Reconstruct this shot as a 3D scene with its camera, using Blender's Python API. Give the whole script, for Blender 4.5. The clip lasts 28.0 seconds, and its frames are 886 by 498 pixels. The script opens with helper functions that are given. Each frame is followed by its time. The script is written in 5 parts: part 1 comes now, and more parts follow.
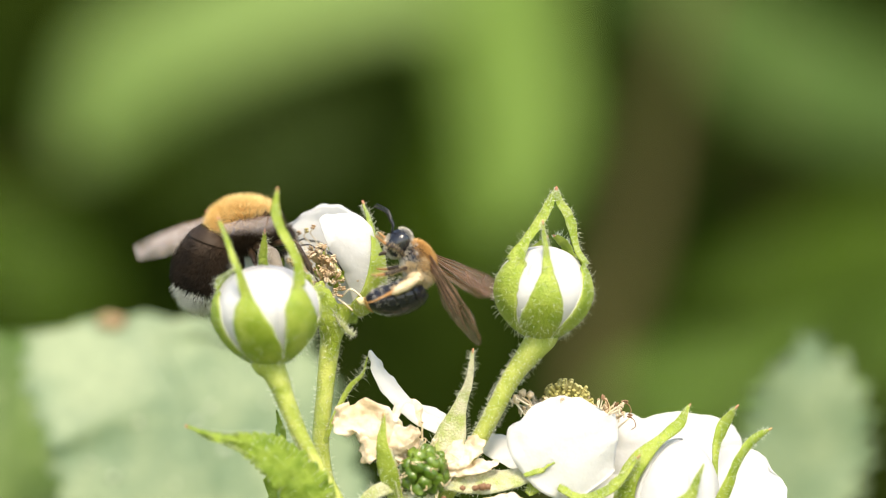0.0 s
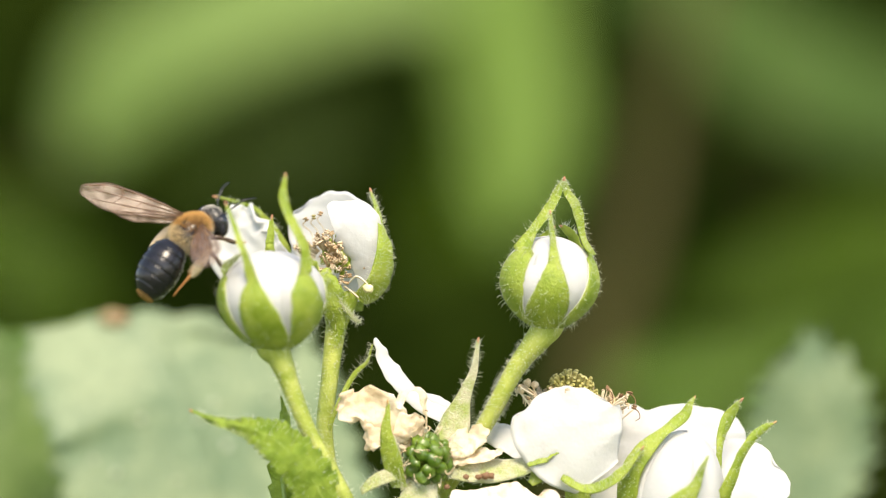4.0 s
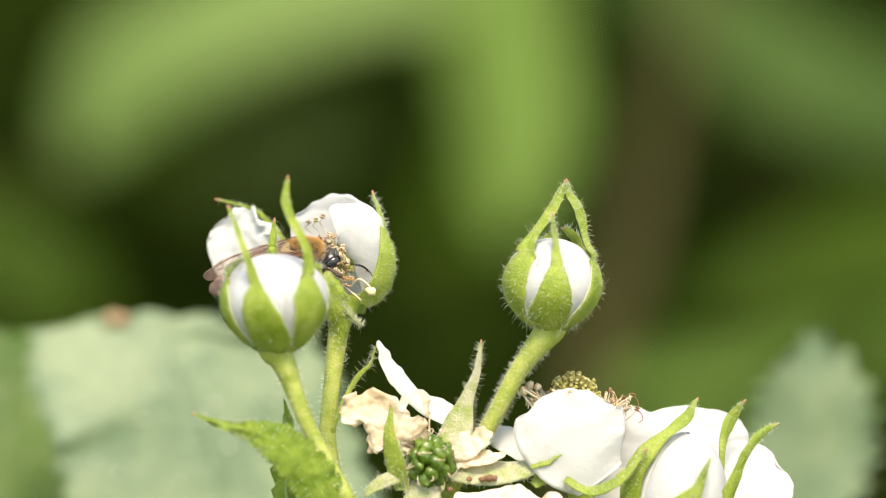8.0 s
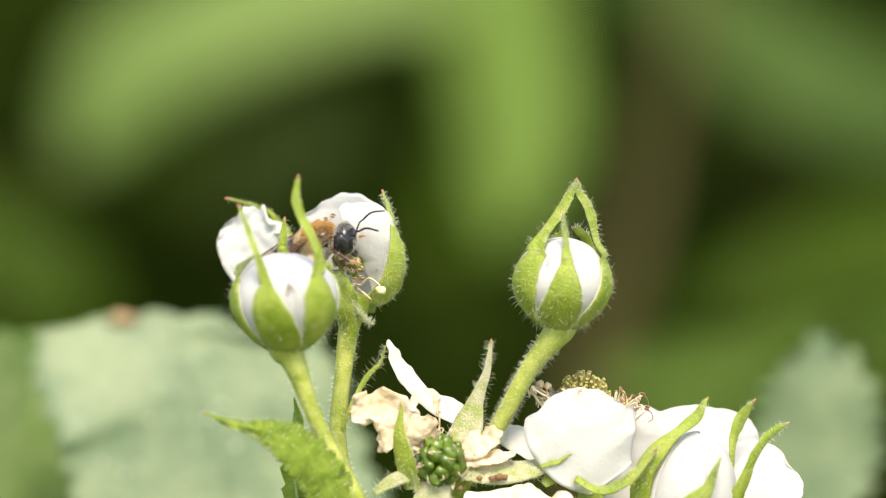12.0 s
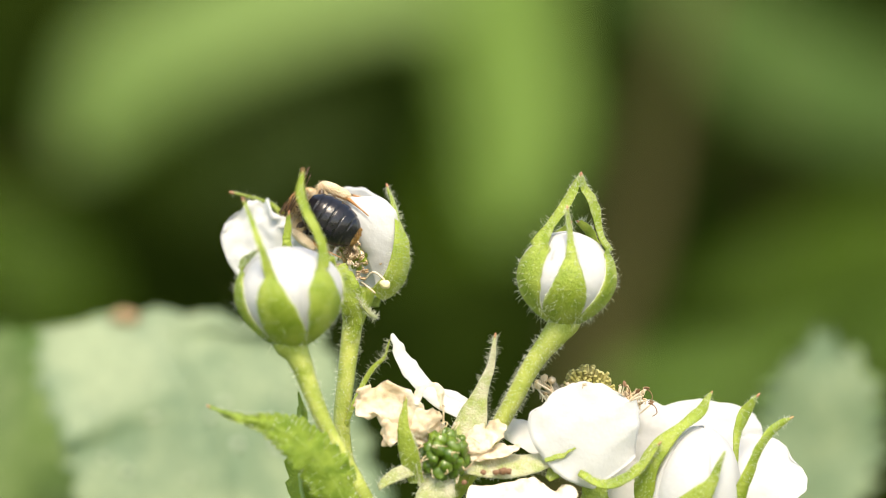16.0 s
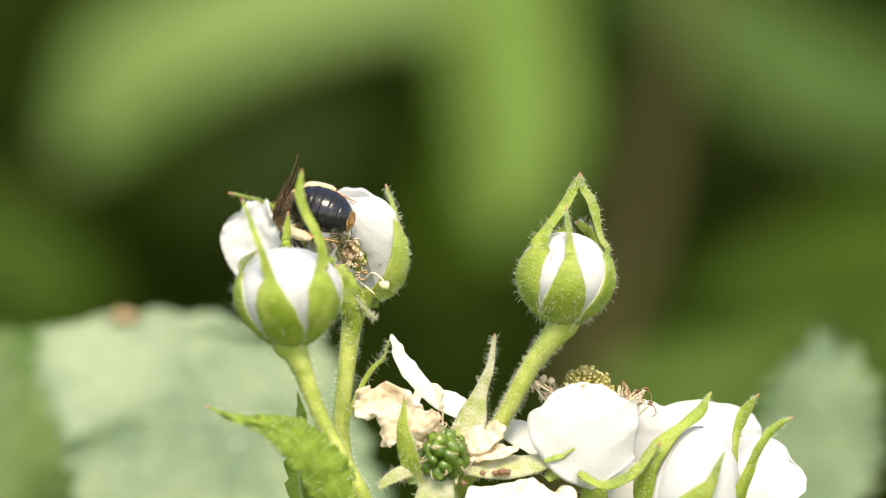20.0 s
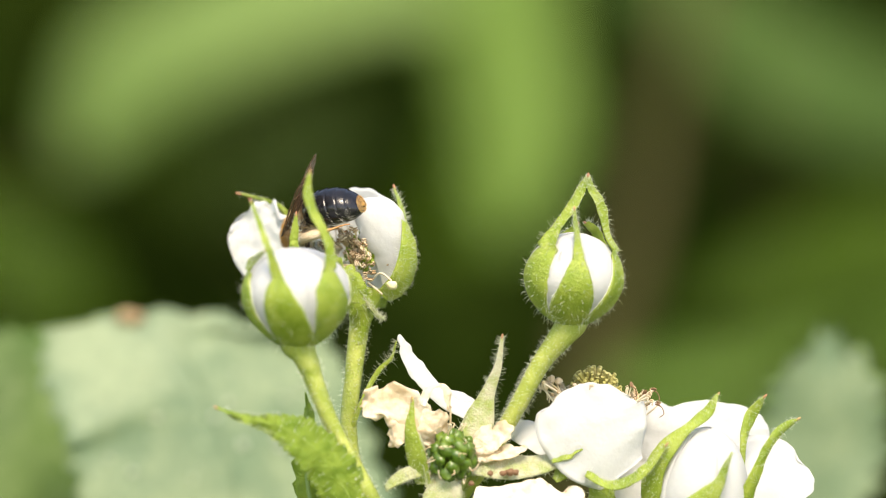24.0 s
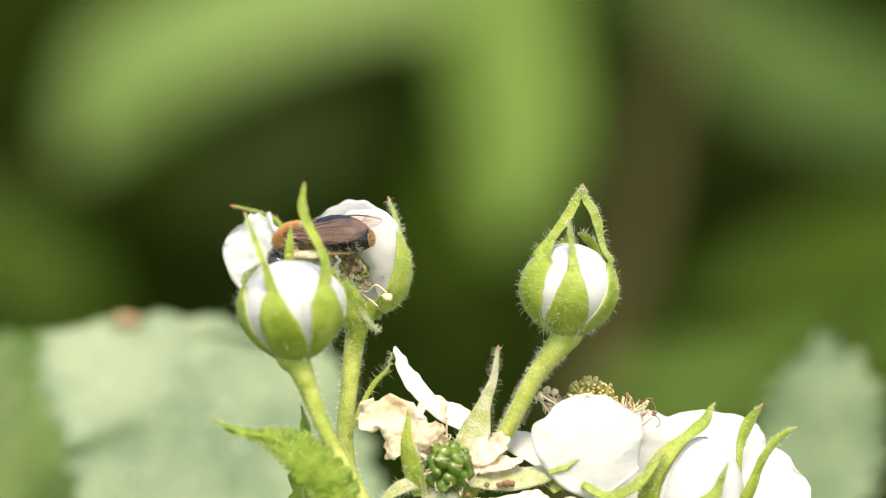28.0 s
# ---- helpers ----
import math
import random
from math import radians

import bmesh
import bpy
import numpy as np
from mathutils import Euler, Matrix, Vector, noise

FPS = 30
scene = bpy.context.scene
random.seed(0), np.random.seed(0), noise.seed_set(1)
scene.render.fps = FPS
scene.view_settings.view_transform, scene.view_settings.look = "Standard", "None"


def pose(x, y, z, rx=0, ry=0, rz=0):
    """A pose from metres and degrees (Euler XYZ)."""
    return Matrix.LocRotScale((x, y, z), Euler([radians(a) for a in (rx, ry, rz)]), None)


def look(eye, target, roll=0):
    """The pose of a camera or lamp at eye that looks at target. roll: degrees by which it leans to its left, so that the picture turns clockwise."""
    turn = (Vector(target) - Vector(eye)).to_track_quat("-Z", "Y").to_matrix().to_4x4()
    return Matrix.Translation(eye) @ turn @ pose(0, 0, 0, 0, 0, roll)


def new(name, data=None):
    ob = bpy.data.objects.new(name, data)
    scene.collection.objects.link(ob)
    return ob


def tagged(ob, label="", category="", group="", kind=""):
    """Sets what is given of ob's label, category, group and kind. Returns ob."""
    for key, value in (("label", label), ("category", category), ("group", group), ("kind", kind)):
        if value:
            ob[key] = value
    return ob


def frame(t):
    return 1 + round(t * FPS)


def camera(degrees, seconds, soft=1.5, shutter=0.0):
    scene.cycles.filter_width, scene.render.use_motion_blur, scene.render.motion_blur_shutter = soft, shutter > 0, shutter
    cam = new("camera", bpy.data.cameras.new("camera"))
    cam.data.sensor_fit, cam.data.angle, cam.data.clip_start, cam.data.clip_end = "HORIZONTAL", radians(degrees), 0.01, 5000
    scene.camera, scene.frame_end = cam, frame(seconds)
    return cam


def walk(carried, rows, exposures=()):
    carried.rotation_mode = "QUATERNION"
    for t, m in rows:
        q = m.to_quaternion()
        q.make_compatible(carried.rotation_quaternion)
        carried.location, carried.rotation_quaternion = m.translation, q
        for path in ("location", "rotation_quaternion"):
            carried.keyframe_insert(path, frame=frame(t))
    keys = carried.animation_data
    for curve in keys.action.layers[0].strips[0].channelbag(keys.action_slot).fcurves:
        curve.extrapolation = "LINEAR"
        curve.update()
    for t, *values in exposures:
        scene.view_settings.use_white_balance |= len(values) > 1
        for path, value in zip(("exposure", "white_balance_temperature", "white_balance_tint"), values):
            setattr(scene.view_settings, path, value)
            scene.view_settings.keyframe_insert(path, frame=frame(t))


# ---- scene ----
# Bramble blossom close to the lens: all plans are in millimetres round the point in focus, which hangs 1 m above the ground.
DIST = 0.34405
cam = camera(13.0, 28.0, soft=0.95, shutter=0.5)
cam.data.dof.use_dof = True
cam.data.dof.focus_distance = DIST + 0.001
cam.data.dof.aperture_fstop = 12.4
walk(cam, [(0.0, pose(0, -DIST, 1.0, 90, 0, 0)), (28.0, pose(0, -DIST, 1.0, 90, 0, 0))],
     [(0.0, 1.46, 7900, 10), (1.5, 1.42, 7900, 10), (3.0, 1.36, 7900, 10), (8.0, 1.32, 7900, 10), (16.0, 1.34, 7900, 10), (26.0, 1.36, 7900, 10), (28.0, 1.4, 7900, 10)])

# ---- light ----
world = bpy.data.worlds.new("world")
scene.world = world
world.use_nodes = True
wn = world.node_tree.nodes
sky = wn.new("ShaderNodeTexSky")
sky.sky_type = "NISHITA"
sky.sun_disc = False
sky.sun_elevation = radians(51)
sky.sun_rotation = radians(174)
wn["Background"].inputs["Strength"].default_value = 0.16
world.node_tree.links.new(sky.outputs["Color"], wn["Background"].inputs["Color"])
sun = new("sun", bpy.data.lights.new("sun", "SUN"))
sun.data.energy = 2.15
sun.data.angle = radians(22)
sun.data.color = (1.0, 0.95, 0.87)
sun.matrix_world = look((0.15, -1.4, 2.75), (0, 0, 1.0))


# ---- materials ----
def mat(name, c1, c2, scale=900.0, rough=0.5, bump=0.15, trans=0.0, tcol=None, c3=None, spec=0.4, sheen=0.0, mark=0.0):
    """Two tones at a broad scale, a third in fine specks, relief, and light let through thin tissue."""
    m = bpy.data.materials.new(name)
    m.use_nodes = True
    nt = m.node_tree
    n, l = nt.nodes, nt.links
    bsdf, out = n["Principled BSDF"], n["Material Output"]
    tc = n.new("ShaderNodeTexCoord")
    na = n.new("ShaderNodeTexNoise")
    na.inputs["Scale"].default_value = scale * 0.3
    na.inputs["Detail"].default_value = 4
    nb = n.new("ShaderNodeTexNoise")
    nb.inputs["Scale"].default_value = scale * 2.2
    nb.inputs["Detail"].default_value = 6
    l.new(tc.outputs["Object"], na.inputs["Vector"])
    l.new(tc.outputs["Object"], nb.inputs["Vector"])
    ra = n.new("ShaderNodeValToRGB")
    ra.color_ramp.elements[0].position, ra.color_ramp.elements[1].position = 0.36, 0.64
    ra.color_ramp.elements[0].color, ra.color_ramp.elements[1].color = (*c1, 1), (*c2, 1)
    l.new(na.outputs["Fac"], ra.inputs["Fac"])
    mix = n.new("ShaderNodeMix")
    mix.data_type = "RGBA"
    rb = n.new("ShaderNodeValToRGB")
    rb.color_ramp.elements[0].position, rb.color_ramp.elements[1].position = 0.52, 0.72
    top = mark if mark else 0.35
    rb.color_ramp.elements[0].color, rb.color_ramp.elements[1].color = (0, 0, 0, 1), (top, top, top, 1)
    l.new(nb.outputs["Fac"], rb.inputs["Fac"])
    l.new(rb.outputs["Color"], mix.inputs["Factor"])
    l.new(ra.outputs["Color"], mix.inputs["A"])
    c3 = c3 or tuple(x * 0.7 for x in c1)
    mix.inputs["B"].default_value = (*c3, 1)
    col = mix.outputs["Result"]
    l.new(col, bsdf.inputs["Base Color"])
    bsdf.inputs["Roughness"].default_value = rough
    bsdf.inputs["Specular IOR Level"].default_value = spec
    if sheen:
        bsdf.inputs["Sheen Weight"].default_value = sheen
    bp = n.new("ShaderNodeBump")
    bp.inputs["Strength"].default_value = bump
    bp.inputs["Distance"].default_value = 0.0003
    l.new(nb.outputs["Fac"], bp.inputs["Height"])
    l.new(bp.outputs["Normal"], bsdf.inputs["Normal"])
    if trans:
        tr = n.new("ShaderNodeBsdfTranslucent")
        if tcol:
            tr.inputs["Color"].default_value = (*tcol, 1)
        else:
            l.new(col, tr.inputs["Color"])
        ms = n.new("ShaderNodeMixShader")
        ms.inputs["Fac"].default_value = trans
        l.new(bsdf.outputs["BSDF"], ms.inputs[1])
        l.new(tr.outputs["BSDF"], ms.inputs[2])
        l.new(ms.outputs["Shader"], out.inputs["Surface"])
    return m


def wing_mat(name, tint, haze):
    """A thin smoky membrane: mostly clear, with some amber haze and a gloss."""
    m = bpy.data.materials.new(name)
    m.use_nodes = True
    nt = m.node_tree
    n, l = nt.nodes, nt.links
    bsdf, out = n["Principled BSDF"], n["Material Output"]
    bsdf.inputs["Base Color"].default_value = (*tint, 1)
    bsdf.inputs["Roughness"].default_value = 0.28
    tr = n.new("ShaderNodeBsdfTransparent")
    tr.inputs["Color"].default_value = (0.95, 0.91, 0.87, 1)
    tc = n.new("ShaderNodeTexCoord")
    no = n.new("ShaderNodeTexNoise")
    no.inputs["Scale"].default_value = 600
    l.new(tc.outputs["Object"], no.inputs["Vector"])
    rp = n.new("ShaderNodeMapRange")
    rp.inputs["From Min"].default_value, rp.inputs["From Max"].default_value = 0.3, 0.7
    rp.inputs["To Min"].default_value, rp.inputs["To Max"].default_value = haze - 0.1, haze + 0.12
    l.new(no.outputs["Fac"], rp.inputs["Value"])
    bp = n.new("ShaderNodeBump")
    bp.inputs["Strength"].default_value = 0.4
    bp.inputs["Distance"].default_value = 0.0002
    l.new(no.outputs["Fac"], bp.inputs["Height"])
    l.new(bp.outputs["Normal"], bsdf.inputs["Normal"])
    ms = n.new("ShaderNodeMixShader")
    l.new(rp.outputs["Result"], ms.inputs["Fac"])
    l.new(tr.outputs["BSDF"], ms.inputs[1])
    l.new(bsdf.outputs["BSDF"], ms.inputs[2])
    l.new(ms.outputs["Shader"], out.inputs["Surface"])
    return m


M_PETAL = mat("petal_white", (0.785, 0.78, 0.772), (0.75, 0.745, 0.737), 1000, 0.55, 0.28, 0.5, c3=(0.8, 0.79, 0.74), mark=0.2)
M_PETAL_OLD = mat("petal_ageing", (0.84, 0.78, 0.66), (0.78, 0.66, 0.48), 700, 0.6, 0.7, 0.2, c3=(0.6, 0.4, 0.22), mark=0.5)
M_DRY = mat("petal_dried", (0.84, 0.65, 0.42), (0.9, 0.79, 0.6), 2000, 0.7, 0.9, 0.35, c3=(0.6, 0.4, 0.2))
M_DRYPETAL = mat("petal_papery", (0.86, 0.71, 0.51), (0.94, 0.87, 0.74), 900, 0.6, 0.9, 0.45, c3=(0.66, 0.45, 0.26), mark=0.5)
M_FELT = mat("white_felt", (0.72, 0.74, 0.6), (0.8, 0.8, 0.72), 2500, 0.9, 0.8, 0.2, sheen=0.3)
M_FRESH = mat("anther_fresh", (0.74, 0.66, 0.36), (0.8, 0.74, 0.48), 1500, 0.7, 0.4, 0.1)
M_SEPAL = mat("sepal_green", (0.235, 0.34, 0.02), (0.4, 0.485, 0.07), 2000, 0.5, 0.6, 0.32, c3=(0.52, 0.56, 0.18), mark=0.35, spec=0.6)
M_SEPAL_PALE = mat("sepal_felt", (0.36, 0.43, 0.13), (0.62, 0.6, 0.42), 2200, 0.8, 0.8, 0.28, c3=(0.5, 0.28, 0.22), sheen=0.3)
M_SEPAL_RED = mat("sepal_tip", (0.5, 0.2, 0.13), (0.42, 0.28, 0.12), 900, 0.6, 0.2, 0.1)
M_STALK = mat("stalk_green", (0.28, 0.35, 0.045), (0.44, 0.485, 0.11), 2200, 0.5, 0.5, 0.12, c3=(0.62, 0.62, 0.32), mark=0.45)
M_HAIR = mat("plant_hair", (0.84, 0.86, 0.74), (0.76, 0.78, 0.62), 500, 0.6, 0.0, 0.35)
M_LEAF = mat("leaf_green", (0.14, 0.235, 0.012), (0.265, 0.365, 0.04), 2600, 0.45, 0.9, 0.25, tcol=(0.3, 0.45, 0.05), c3=(0.28, 0.4, 0.12))
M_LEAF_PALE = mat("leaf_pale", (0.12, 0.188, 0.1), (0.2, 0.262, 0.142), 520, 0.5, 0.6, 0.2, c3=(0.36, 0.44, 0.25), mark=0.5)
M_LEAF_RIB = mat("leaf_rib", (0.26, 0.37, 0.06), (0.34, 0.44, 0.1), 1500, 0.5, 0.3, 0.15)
# darker green than leaf_pale, with paler yellowish specks
M_LEAF_MID = mat("leaf_mid_green", (0.05, 0.105, 0.012), (0.095, 0.16, 0.03), 260, 0.55, 0.5, 0.2, c3=(0.26, 0.33, 0.14), mark=0.4)
M_VEIN = mat("leaf_vein", (0.3, 0.42, 0.16), (0.28, 0.4, 0.14), 500, 0.5, 0.2, 0.1)
# pale body colour imitating glints on the leaf
M_GLINT = mat("painted_glint", (0.5, 0.56, 0.42), (0.6, 0.64, 0.5), 900, 0.12, 0.05, 0.3, spec=0.8)
M_RUST = mat("leaf_rust", (0.3, 0.16, 0.085), (0.3, 0.24, 0.13), 300, 0.6, 0.2, 0.1)
M_FRUIT = mat("drupelet_green", (0.05, 0.105, 0.006), (0.13, 0.205, 0.022), 2500, 0.3, 0.1, 0.1, spec=0.6)
M_CARPEL = mat("carpel_yellow", (0.38, 0.34, 0.1), (0.52, 0.46, 0.2), 2200, 0.5, 0.2, 0.1)
M_ANTHER = mat("anther_brown", (0.34, 0.22, 0.11), (0.58, 0.44, 0.27), 900, 0.7, 0.3)
M_FILAMENT = mat("filament_white", (0.74, 0.68, 0.54), (0.66, 0.5, 0.32), 900, 0.5, 0.1, 0.2)
M_SEED = mat("withered_brown", (0.16, 0.08, 0.04), (0.24, 0.13, 0.07), 900, 0.7, 0.4)
# far leaves from lit to shaded: the darker tones stand in for shade
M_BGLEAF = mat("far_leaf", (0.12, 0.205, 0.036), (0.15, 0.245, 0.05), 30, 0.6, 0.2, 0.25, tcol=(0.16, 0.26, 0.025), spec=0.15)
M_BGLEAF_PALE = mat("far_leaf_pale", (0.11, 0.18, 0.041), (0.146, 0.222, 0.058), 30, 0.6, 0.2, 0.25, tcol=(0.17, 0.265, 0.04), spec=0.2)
M_BGLEAF_OPEN_SHADE = mat("far_leaf_open_shade", (0.036, 0.075, 0.012), (0.048, 0.094, 0.016), 30, 0.6, 0.2, 0.2, spec=0.12)
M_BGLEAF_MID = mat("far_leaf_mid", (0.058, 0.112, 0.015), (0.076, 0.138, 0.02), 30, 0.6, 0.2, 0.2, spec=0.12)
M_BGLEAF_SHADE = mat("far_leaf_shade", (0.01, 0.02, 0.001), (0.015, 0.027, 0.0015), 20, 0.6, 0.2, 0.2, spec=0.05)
M_BGLEAF_DEEP_SHADE = mat("far_leaf_deep_shade", (0.023, 0.047, 0.002), (0.031, 0.06, 0.003), 20, 0.6, 0.2, 0.2, spec=0.05)
M_BGSTEM = mat("far_stem", (0.062, 0.052, 0.02), (0.08, 0.066, 0.026), 100, 0.8, 0.3, spec=0.1)
# near-black green: the thicket's deep shade is put into the leaf colour
M_HEDGE_SHADED = mat("hedge_leaf_shaded", (0.0082, 0.0165, 0.0012), (0.0132, 0.024, 0.0021), 12, 0.8, 0.2, 0.1, spec=0.03)
M_SOIL = mat("ground_litter", (0.07, 0.11, 0.03), (0.1, 0.13, 0.04), 8, 0.9, 0.4)


# ---- shape helpers, in millimetres ----
class Shape:
    def __init__(self):
        self.v, self.f = [], []

    def grid(self, rows, closed=False):
        """Faces over rows of points of equal length."""
        b, n = len(self.v), len(rows[0])
        for r in rows:
            self.v.extend(r)
        for i in range(len(rows) - 1):
            for j in range(n if closed else n - 1):
                k = (j + 1) % n
                self.f.append((b + i * n + j, b + i * n + k, b + (i + 1) * n + k, b + (i + 1) * n + j))
        return b

    def tube(self, pts, radii, n=8, steps=4):
        """A round stem along a smooth line, closed at both ends."""
        c = line(pts, steps)
        rr = [v[0] for v in line([(r, 0, 0) for r in radii], steps)]
        rows, side = [], None
        for i, p in enumerate(c):
            d = (c[min(i + 1, len(c) - 1)] - c[max(i - 1, 0)]).normalized()
            if side is None:
                side = d.orthogonal().normalized()
            side = (side - d * side.dot(d)).normalized()
            up = d.cross(side)
            rows.append([p + (side * math.cos(a) + up * math.sin(a)) * rr[i] for a in [2 * math.pi * j / n for j in range(n)]])
        b = self.grid(rows, True)
        self.f.append(tuple(b + j for j in reversed(range(n))))
        self.f.append(tuple(b + (len(c) - 1) * n + j for j in range(n)))
        return self

    def blob(self, centre, radii, turn=None, nu=14, nv=9, rough=0.0, seed=0.0):
        """A rounded body, lumpy by rough."""
        m = turn or Matrix.Identity(3)
        rows = []
        for i in range(nv + 1):
            a = math.pi * min(max(i / nv, 0.012), 0.988)
            row = []
            for j in range(nu):
                b = 2 * math.pi * j / nu
                d = Vector((math.sin(a) * math.cos(b), math.sin(a) * math.sin(b), math.cos(a)))
                k = 1 + rough * noise.noise(d * 1.8 + Vector((seed, seed * 0.7, 3.1)))
                row.append(Vector(centre) + m @ Vector((d.x * radii[0], d.y * radii[1], d.z * radii[2])) * k)
            rows.append(row)
        b = self.grid(rows, True)
        self.f.append(tuple(b + j for j in range(nu)))
        self.f.append(tuple(b + nv * nu + j for j in reversed(range(nu))))
        return self

    def blade(self, pts, widths, outs, bow=0.0, thick=0.12, nu=18, nv=8, teeth=0, tooth=0.0, ruffle=0.0, seed=0.0, wave=0.5, fold=0.0, rounded=0.0, ragged=0.0):
        """A leaf, petal or sepal: a closed thin sheet along a line, with half widths, the way its outer face looks,
        a bow across (1 / radius), teeth on the rim and ruffles."""
        c = line(pts, 0, nu)
        w = [x[0] for x in line([(x, 0, 0) for x in widths], 0, nu)]
        o = line(outs, 0, nu) if isinstance(outs, list) else [Vector(outs)] * len(c)
        upper, lower = [], []
        n = len(c)
        for i in range(n):
            d = (c[min(i + 1, n - 1)] - c[max(i - 1, 0)]).normalized()
            side = d.cross(o[i]).normalized()
            up = side.cross(d).normalized()
            ru, rl = [], []
            for j in range(nv + 1):
                s = 2 * j / nv - 1
                half = max(w[i], 0.02)
                if teeth:
                    saw = (i / (n - 1) * teeth) % 1.0
                    half *= 1 + tooth * (saw - 0.5) * abs(s) ** 3
                x = s * half
                if bow:
                    q = c[i] + side * (math.sin(x * bow) / bow) + up * ((math.cos(x * bow) - 1) / bow)
                    nn = (up * math.cos(x * bow) + side * math.sin(x * bow)).normalized()
                else:
                    q, nn = c[i] + side * x, up.copy()
                q = q - up * (fold * abs(x))
                if ruffle:
                    k = abs(s) ** 1.5 * 0.6 + (i / n) ** 2 * 0.6 + 0.1
                    q = q + nn * (ruffle * k * noise.noise(q * wave + Vector((seed, seed * 1.7, 0.3))))
                    q = q + d * (ruffle * 0.5 * k * noise.noise(q * wave * 1.7 + Vector((5.0, seed, seed))))
                    q = q + nn * (ruffle * 0.3 * k * noise.noise(q * wave * 2.9 + Vector((seed, 2.0, 7.0))))
                q = q - d * (rounded * s * s * w[i] * (i / (n - 1)) ** 5)
                if ragged:
                    q = q + d * (ragged * (i / (n - 1)) ** 6 * noise.noise(Vector((s * half * (0.35 if w[i] > 6 else 1.1), seed, 1.0))))
                t = thick * (1 - 0.6 * abs(s))
                ru.append(q + nn * t / 2)
                rl.append(q - nn * t / 2)
            upper.append(ru)
            lower.append(rl)
        rows = [u + list(reversed(v)) for u, v in zip(upper, lower)]
        b = self.grid(rows, True)
        m = len(rows[0])
        for base in (b, b + (n - 1) * m):
            for j in range(nv):
                self.f.append((base + j, base + j + 1, base + m - 2 - j, base + m - 1 - j))
        return self

    def hair(self, p, d, length, r=0.025, sag=0.0):
        """One bristle, three-sided, tapered, bent at half."""
        d = d.normalized()
        s = d.orthogonal().normalized()
        u = d.cross(s)
        b = len(self.v)
        mid, tip = p + d * length * 0.55, p + d * length + Vector((0, 0, -sag * length))
        for k in range(3):
            a = k * 2.0944
            self.v.append(p + (s * math.cos(a) + u * math.sin(a)) * r)
        for k in range(3):
            a = k * 2.0944
            self.v.append(mid + (s * math.cos(a) + u * math.sin(a)) * r * 0.75)
        self.v.append(tip)
        for k in range(3):
            j = (k + 1) % 3
            self.f += [(b + k, b + j, b + 3 + j, b + 3 + k), (b + 3 + k, b + 3 + j, b + 6)]
        return self


def line(pts, steps=4, count=0):
    """A smooth line through the points."""
    p = [Vector(q) for q in pts]
    p = [p[0] * 2 - p[1]] + p + [p[-1] * 2 - p[-2]]
    segs = len(p) - 3
    count = count or segs * steps + 1
    res = []
    for i in range(count):
        x = i / (count - 1) * segs
        k = min(int(x), segs - 1)
        t = x - k
        a, b, c, d = p[k:k + 4]
        res.append(0.5 * (2 * b + (c - a) * t + (2 * a - 5 * b + 4 * c - d) * t * t + (3 * b - a - 3 * c + d) * t ** 3))
    return res


BASE = {}
MM = 0.001
HOME = Vector((0, 0, 1.0))


def thing(name, base, label, category, group=""):
    """An Empty at the base of a thing, given in millimetres from the point in focus."""
    ob = new(name)
    ob.empty_display_size = 0.002
    ob.location = HOME + Vector(base) * MM
    BASE[ob.name] = Vector(base)
    return tagged(ob, label, category, group)


def part(name, shape, material, parent, label="", pivot=None, flat=False):
    """One mesh under a thing or a part, its points given in the thing's plan."""
    root = parent
    off = BASE[root.name]
    if pivot is not None:
        off = Vector(pivot)
    me = bpy.data.meshes.new(name)
    me.from_pydata([((Vector(v) - off) * MM)[:] for v in shape.v], [], shape.f)
    me.materials.append(material)
    if not flat:
        me.polygons.foreach_set("use_smooth", [True] * len(me.polygons))
    me.update()
    ob = new(name, me)
    ob.parent = parent
    BASE[ob.name] = off
    if pivot is not None:
        ob.location = (Vector(pivot) - BASE[parent.name]) * MM
    if label:
        ob["label"] = label
    return ob


def around(d):
    """A turn that carries z on to d."""
    return Vector(d).to_track_quat("Z", "Y").to_matrix()


def stalk_hairs(pts, radii, count, length, rng, glands=False):
    s = Shape()
    c = line(pts, 12)
    rr = [v[0] for v in line([(r, 0, 0) for r in radii], 12)]
    for _ in range(count):
        i = rng.randrange(1, len(c) - 1)
        d = (c[i + 1] - c[i - 1]).normalized()
        a = d.orthogonal().normalized()
        b = d.cross(a)
        q = rng.uniform(0, 6.2832)
        o = a * math.cos(q) + b * math.sin(q)
        p = c[i].lerp(c[i + 1], rng.random())
        s.hair(p + o * rr[i] * 0.9, o + d * rng.uniform(-0.35, 0.35), length * rng.uniform(0.3, 1.2), 0.012, rng.uniform(-0.3, 0.5))
        if glands and rng.random() < 0.18:
            s.blob(p + o * (rr[i] * 0.95 + length * 0.4), (0.04, 0.04, 0.04), None, 5, 3)
    return s


# ---- the plant ----
def keyed(keys, x):
    """Values between keys: rows of a place and the values there."""
    for a, b in zip(keys, keys[1:]):
        if x <= b[0]:
            f = max(0.0, (x - a[0]) / (b[0] - a[0]))
            f = f * f * (3 - 2 * f) * 0.4 + f * 0.6
            return [p + (q - p) * f for p, q in zip(a[1:], b[1:])]
    return list(keys[-1][1:])


